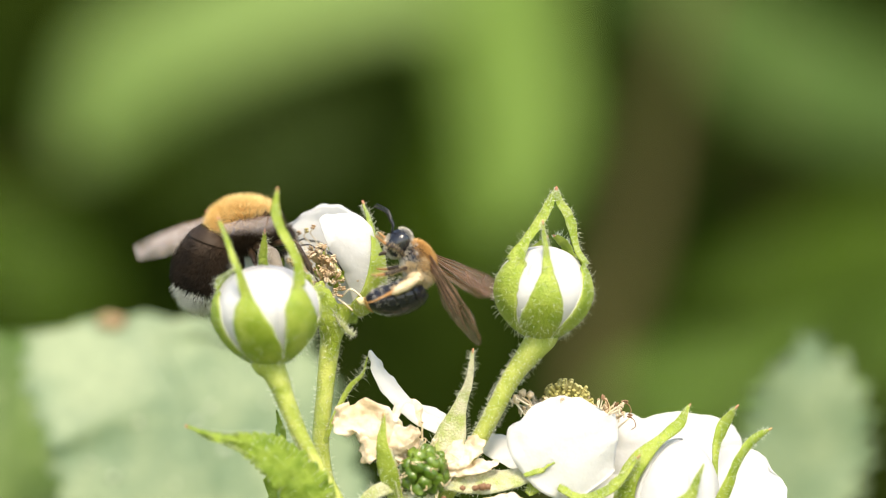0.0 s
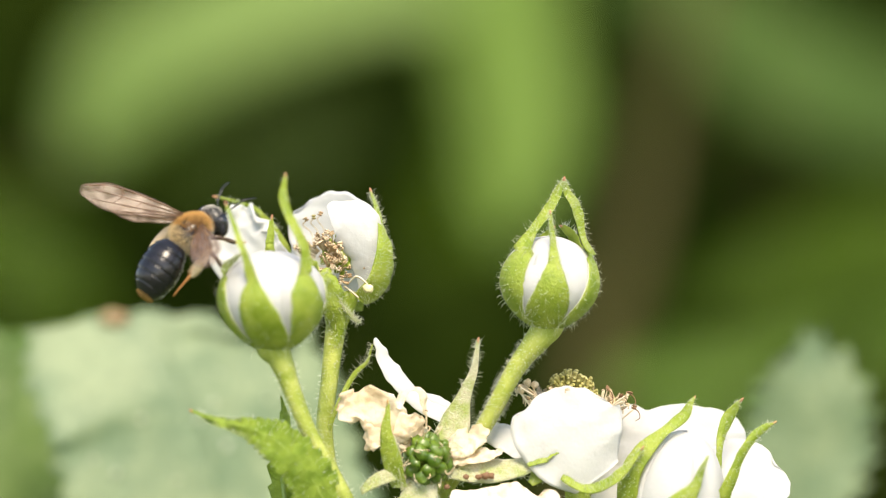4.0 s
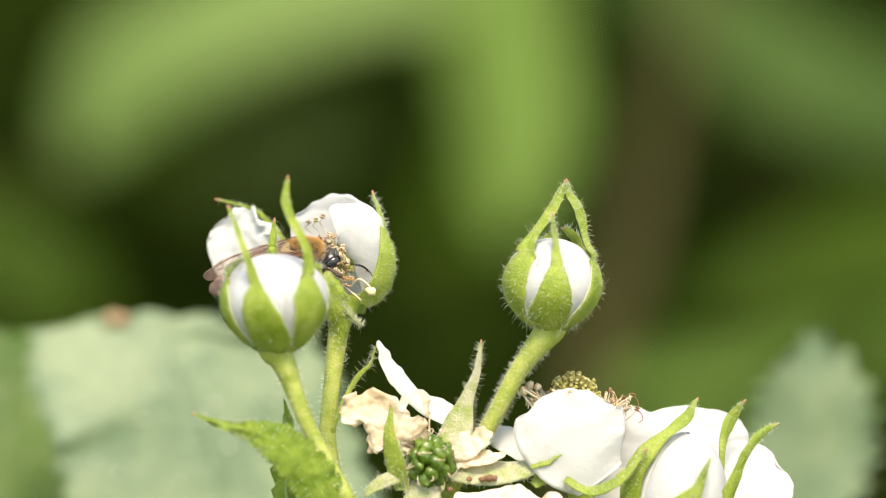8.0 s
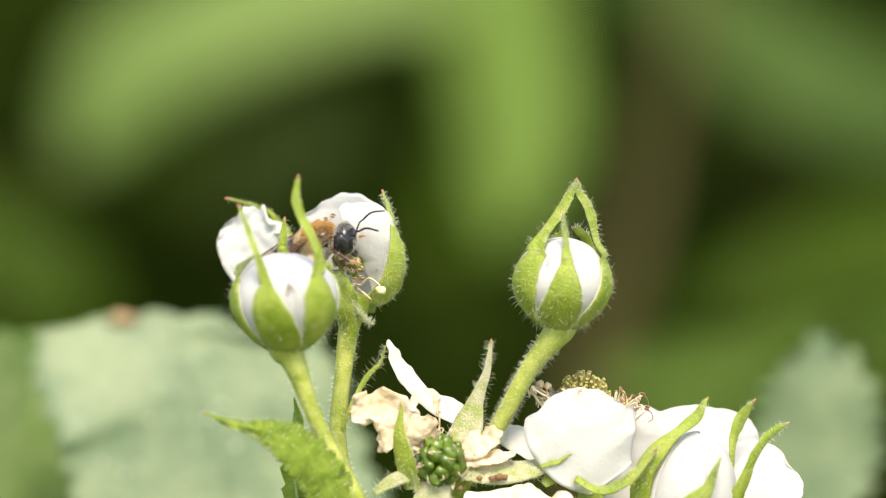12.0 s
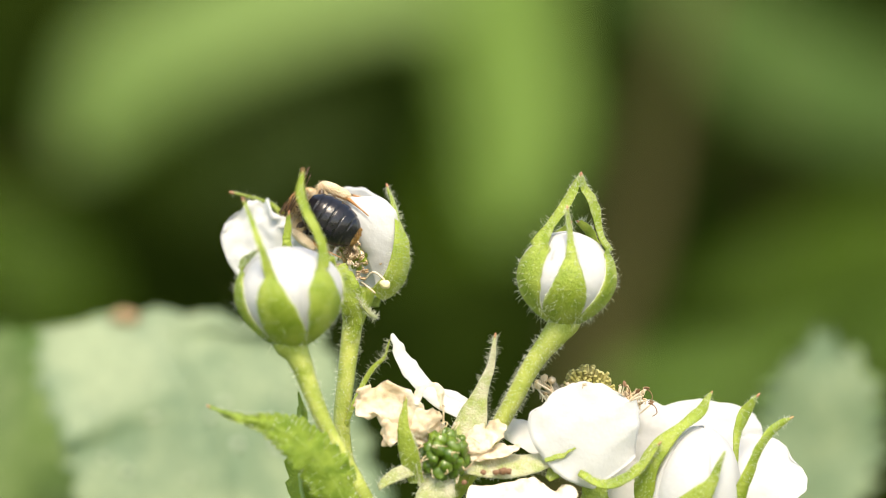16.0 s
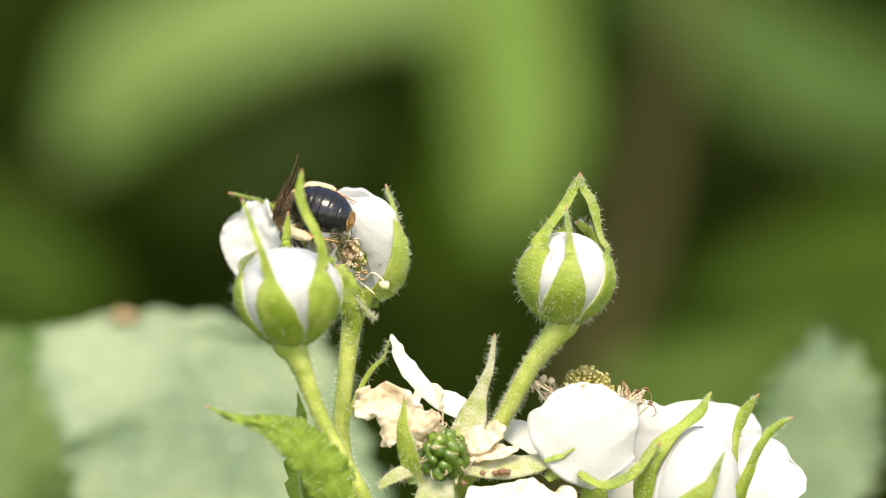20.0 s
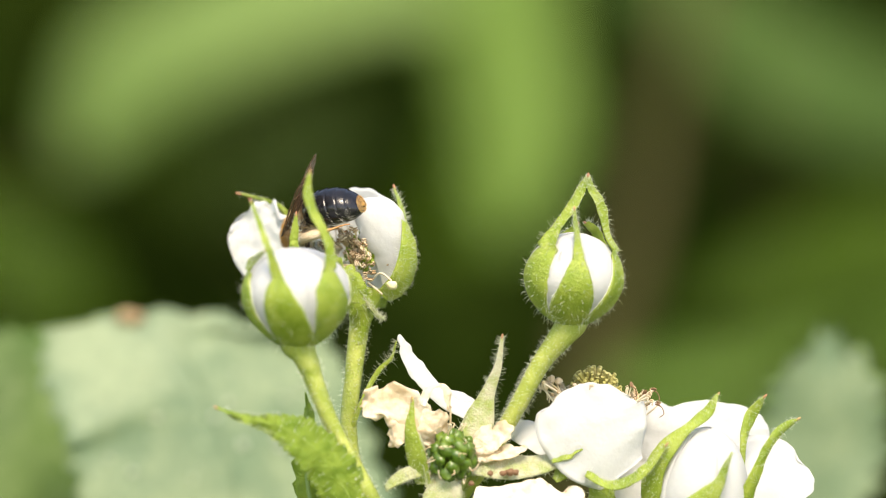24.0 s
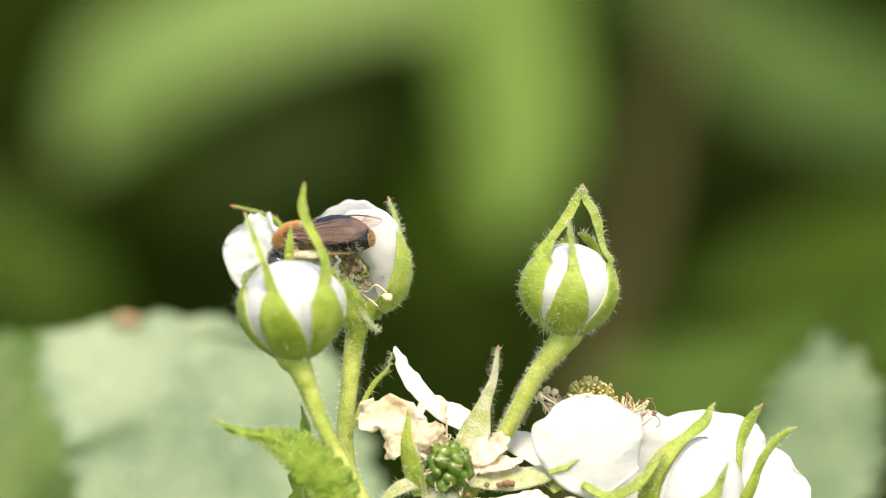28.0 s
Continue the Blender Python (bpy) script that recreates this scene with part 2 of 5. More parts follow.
def sheet_hairs(rows, count, rng, lo=0.2, hi=0.75, r=0.011, rim=0.35):
    """Fine crooked hairs over a grid of points, with more of them along its two rims."""
    h = Shape()
    n, m = len(rows), len(rows[0])
    for _ in range(count):
        i = rng.randrange(0, n - 1)
        j = rng.choice((0, m - 2)) if rng.random() < rim else rng.randrange(0, m - 1)
        p = rows[i][j].lerp(rows[i][j + 1], rng.random()).lerp(rows[i + 1][j].lerp(rows[i + 1][j + 1], rng.random()), rng.random())
        along, across = rows[i + 1][j] - rows[i][j], rows[i][j + 1] - rows[i][j]
        nn = across.cross(along)
        if nn.length < 1e-9:
            continue
        nn.normalize()
        side = across.normalized() * ((2 * j / (m - 2) - 1) * 0.7)
        d = nn + side + Vector((rng.uniform(-.6, .6), rng.uniform(-.6, .6), rng.uniform(-.5, .5)))
        h.hair(p, d, lo + (hi - lo) * rng.random() ** 1.6, r * rng.uniform(0.7, 1.2), rng.uniform(-0.5, 0.6))
    return h


def bud(name, label, centre, lean, size, sepals, stalk, stalk_r, seed, hairs=260, top=0.98, crown=1.0, group="bramble buds"):
    """A closed bramble bud: four wrapped petals, sepals with long tails, a cupped base and a hairy stalk.
    sepals: rows of (height from 0 at the base to 1 at the top, turn and half width in degrees), tail points from the bud's centre, half widths there."""
    rng = random.Random(seed)
    c = Vector(centre)
    rx, rz = size
    ob = thing(name, stalk[-1], label, "flower bud", group)
    tilt = Euler((radians(lean[1]), radians(lean[0]), 0)).to_matrix()

    def on(phi, th, k=1.0):
        d = Vector((math.sin(th) * math.sin(phi), -math.sin(th) * math.cos(phi), -math.cos(th)))
        low = max(0.0, -d.z)
        slim = 1.0 - 0.2 * low * low
        return c + tilt @ Vector((d.x * rx * k * slim, d.y * rx * k * slim, d.z * rz * k * (1 + 0.05 * low if d.z < 0 else crown)))

    for i in range(4):
        s = Shape()
        rows_a = []
        mid = radians(-50 + 92 * i + rng.uniform(-8, 8))
        for a in range(19):
            th = math.pi * (0.12 + 0.877 * a / 18)
            ra, rb = [], []
            for b in range(19):
                x = b / 9 - 1
                phi = mid + x * radians(68)
                k = 0.968 + 0.006 * i + 0.012 * x + 0.02 * noise.noise(Vector((a * 0.2, b * 0.24, i * 3 + seed))) + 0.012 * noise.noise(Vector((a * 0.5, b * 0.9, i * 5 + seed)))
                ra.append(on(phi, th * (1 - 0.03 * abs(x)), k * top))
                rb.append(on(phi, th * (1 - 0.03 * abs(x)), (k - 0.035) * top))
            rows_a.append(ra + list(reversed(rb)))
        s.grid(rows_a, True)
        part("petal", s, M_PETAL, ob)
    for k, (keys, tail, halves) in enumerate(sepals):
        rise = keys[-1][0]
        cols, upper, lower = 12, [], []
        cen = []
        for a in range(22):
            th = 0.03 + (rise - 0.03) * a / 21
            ph, half = keyed(keys, th)
            ru, rl = [], []
            for b in range(cols + 1):
                x = 2 * b / cols - 1
                edge = half * (1 + 0.05 * noise.noise(Vector((a * 0.55, x * 2, seed + k))))
                lift = 1.003 + 0.01 * noise.noise(Vector((a * 0.3, x * 1.5, seed * 2 + k)))
                ru.append(on(radians(ph + x * edge), math.pi * th, lift + 0.022 * (1 - 0.7 * x * x)))
                rl.append(on(radians(ph + x * edge), math.pi * th, lift - 0.018))
            upper.append(ru)
            lower.append(rl)
            cen.append(ru[cols // 2])
        ph = radians(keyed(keys, rise)[0])
        out0 = (tilt @ Vector((math.sin(ph), -math.cos(ph), 0.2))).normalized()
        w0 = (upper[-1][-1] - upper[-1][0]).length / 2
        side0 = (upper[-1][-1] - upper[-1][0]).normalized()
        steps = 26
        tl = line([cen[-3], cen[-1]] + [c + Vector(q) for q in tail], 0, steps + 6)
        ws = [v[0] for v in line([(w0 * 1.2, 0, 0), (w0, 0, 0)] + [(w, 0, 0) for w in halves], 0, steps + 6)]
        first = next(i for i, p in enumerate(tl) if i > 1 and (p - cen[-1]).dot(cen[-1] - cen[-2]) > 0.08)
        for i in range(first, len(tl)):
            d = (tl[min(i + 1, len(tl) - 1)] - tl[i - 1]).normalized()
            turn = min(1.0, 2.6 * (i - first) / (len(tl) - first))
            wish = side0.lerp(Vector((math.copysign(1, side0.x), 0.25, 0)), turn * 0.8)
            side = (wish - d * wish.dot(d)).normalized()
            nn = side.cross(d).normalized()
            if nn.dot(out0) + nn.dot(Vector((0, -1, 0))) * turn < 0:
                nn = -nn
            fade = 1 - (i - first) / (len(tl) - first)
            w = max(0.05, ws[i]) * (1 + 0.16 * noise.noise(Vector((i * 0.45, seed, k))))
            ru, rl = [], []
            for b in range(cols + 1):
                x = 2 * b / cols - 1
                curl = nn * (w * 0.28 * (x * x - 0.4) + 0.14 * w * noise.noise(Vector((i * 0.4, x * 1.7, k + seed))))
                q = tl[i] + side * (x * w) + curl
                t = 0.1 * (1 - 0.6 * abs(x)) * (0.5 + 0.5 * fade)
                ru.append(q + nn * t)
                rl.append(q - nn * t)
            upper.append(ru)
            lower.append(rl)
        s = Shape()
        m = 2 * (cols + 1)
        b0 = s.grid([u + list(reversed(v)) for u, v in zip(upper, lower)], True)
        e0 = b0 + (len(upper) - 1) * m
        for j in range(cols):
            s.f.append((e0 + j, e0 + j + 1, e0 + m - 2 - j, e0 + m - 1 - j))
        sp = part("sepal", s, M_SEPAL, ob)
        part("hairs", sheet_hairs(upper, int(hairs * 1.9), rng, 0.2, 0.8, 0.0135), M_HAIR, sp)
        e = Shape()
        for j in (0, cols):
            rim = [upper[i][j].lerp(lower[i][j], 0.5) for i in range(5, 21, 3)]
            e.tube(rim, [0.02] + [0.05] * (len(rim) - 2) + [0.02], 5, 2)
        part("felt_rim", e, M_FELT, sp, "white felted rim")
        t = Shape()
        t.blob(tl[-1], (0.11, 0.11, 0.26), around(tl[-1] - tl[-3]), 7, 5, 0.3, seed)
        part("tip", t, M_SEPAL_RED, sp, "reddish withered tip")
    s = Shape()
    s0, s1 = Vector(stalk[0]), Vector(stalk[1])
    s.tube([on(0, 0.02, 0.8), on(0, 0.02, 0.95), s0.lerp(on(0, 0.02, 1.0), 0.3), s0.lerp(s1, 0.3), s0.lerp(s1, 0.75)],
           [rx * 0.42, rx * 0.33, stalk_r[0] * 1.15, stalk_r[0] * 0.98, stalk_r[1] * 0.9], 16, 5)
    part("receptacle", s, M_STALK, ob)
    s = Shape().tube(stalk, stalk_r, 10, 6)
    st = part("stalk", s, M_STALK, ob)
    part("hairs", stalk_hairs(stalk, stalk_r, int(hairs * 6.5), 0.6, rng, True), M_HAIR, st)
    return ob


def two_lobes(parent, q, size, turn, material):
    """An anther: two swollen lobes side by side with a dark seam round each."""
    h, seam = Shape(), Shape()
    for sg in (-1, 1):
        c = q + turn @ Vector((sg * size * 0.42, 0, 0))
        h.blob(c, (size * 0.46, size * 0.42, size * 1.15), turn, 8, 6, 0.35, sg * 3 + q.x)
        ring = [c + turn @ Vector((0.05 * size, math.cos(a) * size * 0.44, math.sin(a) * size * 1.2)) for a in [0.7 * i for i in range(10)]]
        seam.tube(ring, [size * 0.09] * 10, 4, 1)
    an = part("anther", h, material, parent)
    part("seam", seam, M_SEED, an)


def stamens(parent, centre, axis, ring, count, length, rng, spread=0.5, anther=0.2):
    """Curled stamens round a centre, each with its anther."""
    t = around(axis)
    for i in range(count):
        a = rng.uniform(0, 6.2832)
        d = t @ Vector((math.cos(a), math.sin(a), 0))
        ax = Vector(axis).normalized()
        p0 = Vector(centre) + d * ring * rng.uniform(0.75, 1.1)
        ln = length * rng.uniform(0.6, 1.15)
        p1 = p0 + (ax + d * spread) * ln * 0.6
        p2 = p0 + (ax * 0.9 + d * spread * rng.uniform(0.2, 1.6)) * ln
        curl = rng.random()
        bend = Vector((rng.uniform(-.5, .5), rng.uniform(-.5, .5), rng.uniform(-.4, .5))) * length * 0.35
        p2 += bend
        hook = d.cross(ax).normalized() * rng.uniform(-0.3, 0.3) + Vector((0, 0, rng.uniform(-0.25, 0.1)))
        s = Shape().tube([p0, p1, p1.lerp(p2, 0.6) + bend * 0.4, p2, p2 + hook * length * 0.3, p2 + hook * length * 0.3 - ax * length * 0.15],
                         [0.1, 0.095, 0.09, 0.085, 0.075, 0.06], 5, 3)
        st = part("stamen", s, M_FILAMENT if curl > 0.4 else M_DRY, parent)
        q = p2 + Vector((rng.uniform(-.15, .15), rng.uniform(-.15, .15), rng.uniform(0, .15)))
        turn = Euler((rng.uniform(0, 3), rng.uniform(0, 3), rng.uniform(0, 3))).to_matrix()
        two_lobes(st, q, anther, turn, M_ANTHER if curl < 0.3 else M_DRY)


def petal(parent, pts, widths, outs, seed, material=None, bow=0.06, ruffle=0.5, thick=0.12, wave=0.5, label="", rounded=0.7, ragged=0.3):
    s = Shape().blade(pts, widths, outs, bow, thick, 30, 22, 0, 0, ruffle, seed, wave, 0.0, rounded, ragged)
    return part("petal", s, material or M_PETAL, parent, label)


def sepal(parent, pts, widths, outs, seed, material=None, bow=0.25, hairs=120, thick=0.18, ruffle=0.25, tip=True, label="", hl=0.5):
    s = Shape().blade(pts, widths, outs, bow, thick, 26, 8, 0, 0, ruffle, seed, 0.8)
    sp = part("sepal", s, material or M_SEPAL, parent, label)
    rng = random.Random(seed)
    h = Shape()
    for _ in range(int(hairs * 1.7)):
        f = rng.choice(s.f[: len(s.f) - 16])
        p = s.v[f[0]].lerp(s.v[f[1]], rng.random()).lerp(s.v[f[3]].lerp(s.v[f[2]], rng.random()), rng.random())
        nn = (s.v[f[1]] - s.v[f[0]]).cross(s.v[f[2]] - s.v[f[0]])
        if nn.length < 1e-6:
            continue
        h.hair(p, nn.normalized() + Vector((rng.uniform(-.5, .5), rng.uniform(-.5, .5), rng.uniform(-.3, .5))), hl * rng.uniform(0.3, 1.3), 0.012, rng.uniform(-0.4, 0.5))
    part("hairs", h, M_HAIR, sp)
    if tip:
        a, b = Vector(pts[-2]), Vector(pts[-1])
        part("tip", Shape().blob(b, (0.12, 0.12, 0.3), around(b - a), 7, 5, 0.2, seed), M_SEPAL_RED, sp, "reddish withered tip")
    return sp


# ---- ground and hedge ----
def ground():
    s = Shape()
    xs = [-3000e3, -30e3, -6e3, -2e3, 0, 2e3, 6e3, 30e3, 3000e3]
    s.grid([[Vector((x, y, -1000 + (6 * noise.noise(Vector((x, y, 0)) * 0.0007) if abs(x) < 7e3 else 0))) for x in xs] for y in xs])
    me = bpy.data.meshes.new("ground")
    me.from_pydata([(v * MM + HOME)[:] for v in s.v], [], s.f)
    me.materials.append(M_SOIL)
    tagged(new("ground", me), "dull green grassy ground under the brambles", "ground", kind="structure")


def leaf_shape(s, p, d, up, length, width):
    """A simple pointed leaf, folded along its midrib."""
    d, up = d.normalized(), up.normalized()
    side = d.cross(up).normalized()
    up = side.cross(d)
    b = len(s.v)
    for t, w in ((0, 0.05), (0.25, 0.8), (0.5, 1.0), (0.78, 0.6), (1, 0.02)):
        c = p + d * length * t - up * length * 0.18 * t * t
        s.v += [c - side * width * w + up * width * 0.2 * w, c, c + side * width * w + up * width * 0.2 * w]
    for i in range(4):
        for j in range(2):
            k = b + i * 3 + j
            s.f.append((k, k + 1, k + 4, k + 3))


def hedge():
    """A far thicket: a mass behind a skin of many leaves, deep shade put into their colour."""
    rng = random.Random(11)
    s = Shape()
    for i in range(2600):
        x, z = rng.uniform(-1500, 1500), rng.uniform(-1000, 1100)
        y = 1850 + 260 * noise.noise(Vector((x, z, 0)) * 0.002) + rng.uniform(-90, 160)
        leaf_shape(s, Vector((x, y, z)), Vector((rng.uniform(-1, 1), rng.uniform(-1, 0.2), rng.uniform(-1, 0.4))),
                   Vector((rng.uniform(-.4, .4), -0.7, 1)), rng.uniform(50, 90), rng.uniform(16, 30))
    # the mass behind the leaves: a rounded bank, closed over the top and at both ends
    side = [(2030, z) for z in range(-1000, 1001, 100)] + [(2070, 1110), (2150, 1180), (2260, 1220), (2380, 1220), (2490, 1170), (2570, 1080)] + [(2600, z) for z in range(1000, -1001, -100)]
    rows = []
    for x in range(-1700, 1701, 100):
        q = math.sqrt(max(0.0, 1 - (abs(x) / 1705) ** 8))
        rows.append([Vector((x, 2315 + (y - 2315) * q + 150 * noise.noise(Vector((x, z, y)) * 0.002), -1000 + (z + 1000) * (0.6 + 0.4 * q) + (60 * noise.noise(Vector((x, y, 5)) * 0.004) if z > 500 else 0))) for y, z in side])
    b = s.grid(rows)
    n = len(side)
    s.f.append(tuple(b + j for j in range(n)))
    s.f.append(tuple(b + (len(rows) - 1) * n + j for j in reversed(range(n))))
    for i in range(1600):
        x, a = rng.uniform(-1650, 1650), rng.random()
        y, z = (rng.uniform(2080, 2560), 1200) if a < 0.5 else (2660, rng.uniform(-950, 1100))
        y += rng.uniform(-40, 60)
        leaf_shape(s, Vector((x, y, z + rng.uniform(-60, 40))), Vector((rng.uniform(-1, 1), rng.uniform(-1, 1), rng.uniform(-.6, .4))),
                   Vector((rng.uniform(-.4, .4), 0.3, 1)), rng.uniform(60, 100), rng.uniform(20, 34))
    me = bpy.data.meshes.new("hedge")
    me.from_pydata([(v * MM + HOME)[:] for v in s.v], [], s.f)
    me.materials.append(M_HEDGE_SHADED)
    tagged(new("hedge", me), "bramble thicket far behind the flowers, deep shade put into its colour", "hedge", kind="stuff")


def big_leaf(name, label, pts, widths, outs, material, petiole, seed, veins=7, teeth=11, tooth=0.16, group="", vein_mat=None, stem=None, ruffle=1.5, bow=0.01, vein_r=0.22, reach=0.85, glints=0):
    """A leaf with its blade, midrib, side veins and the stalk that carries it."""
    ob = thing(name, petiole[-1], label, "leaf", group)
    sheet = Shape().blade(pts, widths, outs, bow, 0.35, 44, 16, teeth, tooth, ruffle, seed, 0.06, 0.06, 0.15, 2.5)
    bl = part("blade", sheet, material, ob)
    rng = random.Random(seed)
    # small pale blobs added on the blade in place of blurred glints
    for _ in range(glints):
        q = sheet.v[34 * rng.randrange(14, 25) + rng.randrange(2, 14)]
        r = rng.uniform(0.22, 0.5)
        part("glint_blob", Shape().blob(q + Vector(outs) * 0.3, (r, r * 0.6, r), None, 10, 6), M_GLINT, bl, "pale blob put in for a blurred glint")
    c = line(pts, 0, 40)
    o = Vector(outs)
    s = Shape().tube([p + o * 0.15 for p in c[::6]], [0.22] * 6 + [0.1], 6, 3)
    part("midrib", s, vein_mat or M_VEIN, bl)
    w = [v[0] for v in line([(x, 0, 0) for x in widths], 0, 40)]
    for i in range(veins):
        k = 4 + i * 26 // veins
        d = (c[k + 1] - c[k - 1]).normalized()
        side = d.cross(o).normalized()
        for sg in (-1, 1):
            e = c[k] + side * sg * w[k] * reach + d * w[k] * 0.59 * reach
            e -= o.normalized() * 0.12 * w[k] * reach
            s = Shape().tube([c[k], c[k].lerp(e, 0.5) + o * 0.1, e], [vein_r, vein_r * 0.7, 0.06], 5, 3)
            part("side_vein", s, vein_mat or M_VEIN, bl)
    part("petiole", Shape().tube([pts[0]] + petiole, [0.9] + [1.0] * len(petiole), 8, 4), stem or M_STALK, ob)
    return ob


CANE_TOP = (-5.0, 4, -27)
SWAYING = []      # things that swing with the spray
NEAR_LEAVES = []  # things that swing less


def plants():
    cane = thing("bramble_cane", (30, 120, -1000), "green hairy bramble cane arching up from the ground", "plant stem")
    cp = [(-9, -5, -23), CANE_TOP, (2, 10, -60), (14, 30, -250), (26, 80, -650), (30, 120, -1000)]
    c = part("stem", Shape().tube(cp, [1.0, 1.5, 2.2, 3.5, 4.5, 5.5], 10, 6), M_STALK, cane)
    part("hairs", stalk_hairs(cp[:3], [1.0, 1.5, 2.2], 200, 0.7, random.Random(4)), M_HAIR, c)
    SWAYING.append(cane)

    SWAYING.append(bud("flower_bud", "closed bramble bud, white petals between hairy green sepals, on leaning stalk",
        (9.95, 0, -2.3), (4, 4), (4.38, 4.1),
        [([(0.03, -5, 36), (0.26, -6, 36), (0.35, -2, 29), (0.45, 2, 21), (0.57, 2.5, 14), (0.66, 2.5, 8)],
          [(0.2, -3.7, 3.0), (0.15, -3.4, 4.0), (0.0, -3.2, 5.1), (-0.05, -3.0, 6.1)], [0.34, 0.26, 0.2, 0.1]),
         ([(0.03, -76, 36), (0.26, -80, 37), (0.45, -63, 30), (0.57, -60, 28), (0.72, -52, 22)],
          [(-1.55, -1.6, 4.4), (-0.65, -1.2, 5.7), (0.15, -0.9, 6.9), (0.8, -0.6, 8.2), (1.2, -0.5, 9.1)], [0.5, 0.44, 0.44, 0.34, 0.1]),
         ([(0.03, 67, 36), (0.26, 67, 36), (0.45, 73, 30), (0.57, 77, 26), (0.7, 80, 20)],
          [(2.85, -0.4, 4.0), (2.55, -0.3, 5.7), (2.15, -0.3, 6.9), (1.5, -0.3, 7.9), (1.3, -0.3, 9.1)], [0.5, 0.48, 0.46, 0.38, 0.1]),
         ([(0.03, 138, 36), (0.26, 140, 37), (0.45, 142, 28), (0.64, 146, 18)], [(2.2, 2.2, 3.7), (1.7, 1.7, 4.4), (1.1, 1.4, 4.9)], [0.5, 0.5, 0.3]),
         ([(0.03, -148, 36), (0.26, -148, 37), (0.45, -148, 28), (0.64, -146, 18)], [(-1.0, 2.6, 3.4), (0.4, 2.0, 4.8)], [0.5, 0.15])],
        [(8.95, 0, -7.3), (7.0, 0.5, -10.0), (5.3, 1, -13.2), (3.8, 1.5, -15.9), (1.6, 2, -19.5), (-2, 3, -24), (-5, 4, -28)],
        [1.05, 0.84, 0.78, 0.76, 0.8, 0.9, 1.0], 3, top=1.0))

    SWAYING.append(bud("flower_bud", "plump bramble bud with white petals and long-tailed green sepals",
        (-14.3, -6, -3.6), (-3, 3), (4.75, 4.6),
        [([(0.03, -6, 36), (0.2, -8, 39), (0.37, -13, 25), (0.53, -18, 15), (0.63, -19, 7)],
          [(-2.05, -4.4, 3.2), (-2.6, -4.3, 4.6), (-3.2, -3.9, 6.3), (-3.9, -3.4, 8.0)], [0.34, 0.27, 0.22, 0.1]),
         ([(0.03, 64, 36), (0.2, 66, 38), (0.37, 52, 29), (0.53, 41, 19), (0.66, 45, 10)],
          [(2.9, -3.0, 3.9), (2.3, -3.2, 5.5), (1.45, -3.2, 7.1), (1.0, -3.1, 8.7), (1.2, -3.0, 10.5)], [0.45, 0.4, 0.4, 0.42, 0.1]),
         ([(0.03, -82, 34), (0.2, -86, 37), (0.37, -80, 29), (0.53, -78, 23), (0.66, -82, 16)],
          [(-3.8, -0.7, 2.8), (-3.2, -1.1, 3.3), (-2.7, -1.3, 3.7)], [0.4, 0.26, 0.1]),
         ([(0.03, 122, 36), (0.2, 118, 38), (0.37, 108, 30), (0.53, 106, 24), (0.66, 110, 14)], [(3.3, 1.6, 2.9), (2.6, 1.8, 4.0)], [0.4, 0.12]),
         ([(0.03, 178, 36), (0.2, 178, 37), (0.45, 178, 26), (0.64, 178, 14)], [(-0.4, 3.3, 4.0), (-0.3, 3.1, 5.4), (-0.2, 3.0, 6.9)], [0.45, 0.34, 0.1])],
        [(-13.5, -6, -9.2), (-12.5, -5.8, -12.0), (-11.2, -5.5, -15.2), (-9.3, -5, -18.7), (-7.5, -4, -22.3), (-5, 4, -29)],
        [0.95, 0.78, 0.7, 0.7, 0.76, 1.0], 7, hairs=120, top=1.0, crown=0.87))
    SWAYING.append(opened_flower())
    SWAYING.append(spent_flower())
    SWAYING.append(white_flower())

    ob = bud("flower_bud", "swelling bramble bud opening white, its green sepals peeling away",
        (21.3, -4, -22.0), (6, 6), (4.2, 6.9), [], [(20.4, -4, -29.5), (16, -3.5, -33), (4, 2, -40), (0, 8, -50)], [1.3, 1.0, 1.1, 1.2], 13, hairs=420)
    sepal(ob, [(17.2, -4.6, -24.0), (16.7, -5.2, -21.2), (17.0, -5.8, -18.9), (18.2, -6.1, -17.0), (19.9, -5.9, -15.4), (21.6, -5.4, -14.0), (22.6, -5.0, -12.5)],
          [0.85, 1.0, 1.0, 0.85, 0.5, 0.58, 0.1], (-0.45, -1, 0.25), 61, None, 0.35, 420, hl=0.45)
    sepal(ob, [(19.8, -8.4, -23.4), (21.4, -8.8, -21.4), (22.5, -8.8, -20.0), (23.0, -8.7, -18.7), (23.6, -8.6, -17.4)], [1.8, 1.05, 0.5, 0.3, 0.08], (0, -1, -0.1), 62, None, 0.2, 360, tip=False, hl=0.45)
    sepal(ob, [(24.5, -5.4, -23.4), (25.3, -6.0, -20.8), (26.1, -6.2, -18.8), (26.9, -6.2, -17.0), (27.8, -6.0, -15.8), (28.8, -5.8, -15.0), (29.6, -5.6, -14.6)],
          [0.85, 0.66, 0.48, 0.4, 0.42, 0.3, 0.08], (0.5, -1, 0.1), 63, None, 0.35, 300, hl=0.45)
    sepal(ob, [(25.0, -1.2, -20.0), (25.1, -1.2, -17.4), (25.35, -1.0, -16.0), (25.8, -0.8, -14.6), (26.5, -0.7, -13.5), (27.1, -0.7, -12.8)],
          [0.3, 0.28, 0.45, 0.55, 0.36, 0.08], (0.5, -1, 0.1), 64, None, 0.4, 260, hl=0.45)
    ob.location.y += 3 * MM
    SWAYING.append(ob)

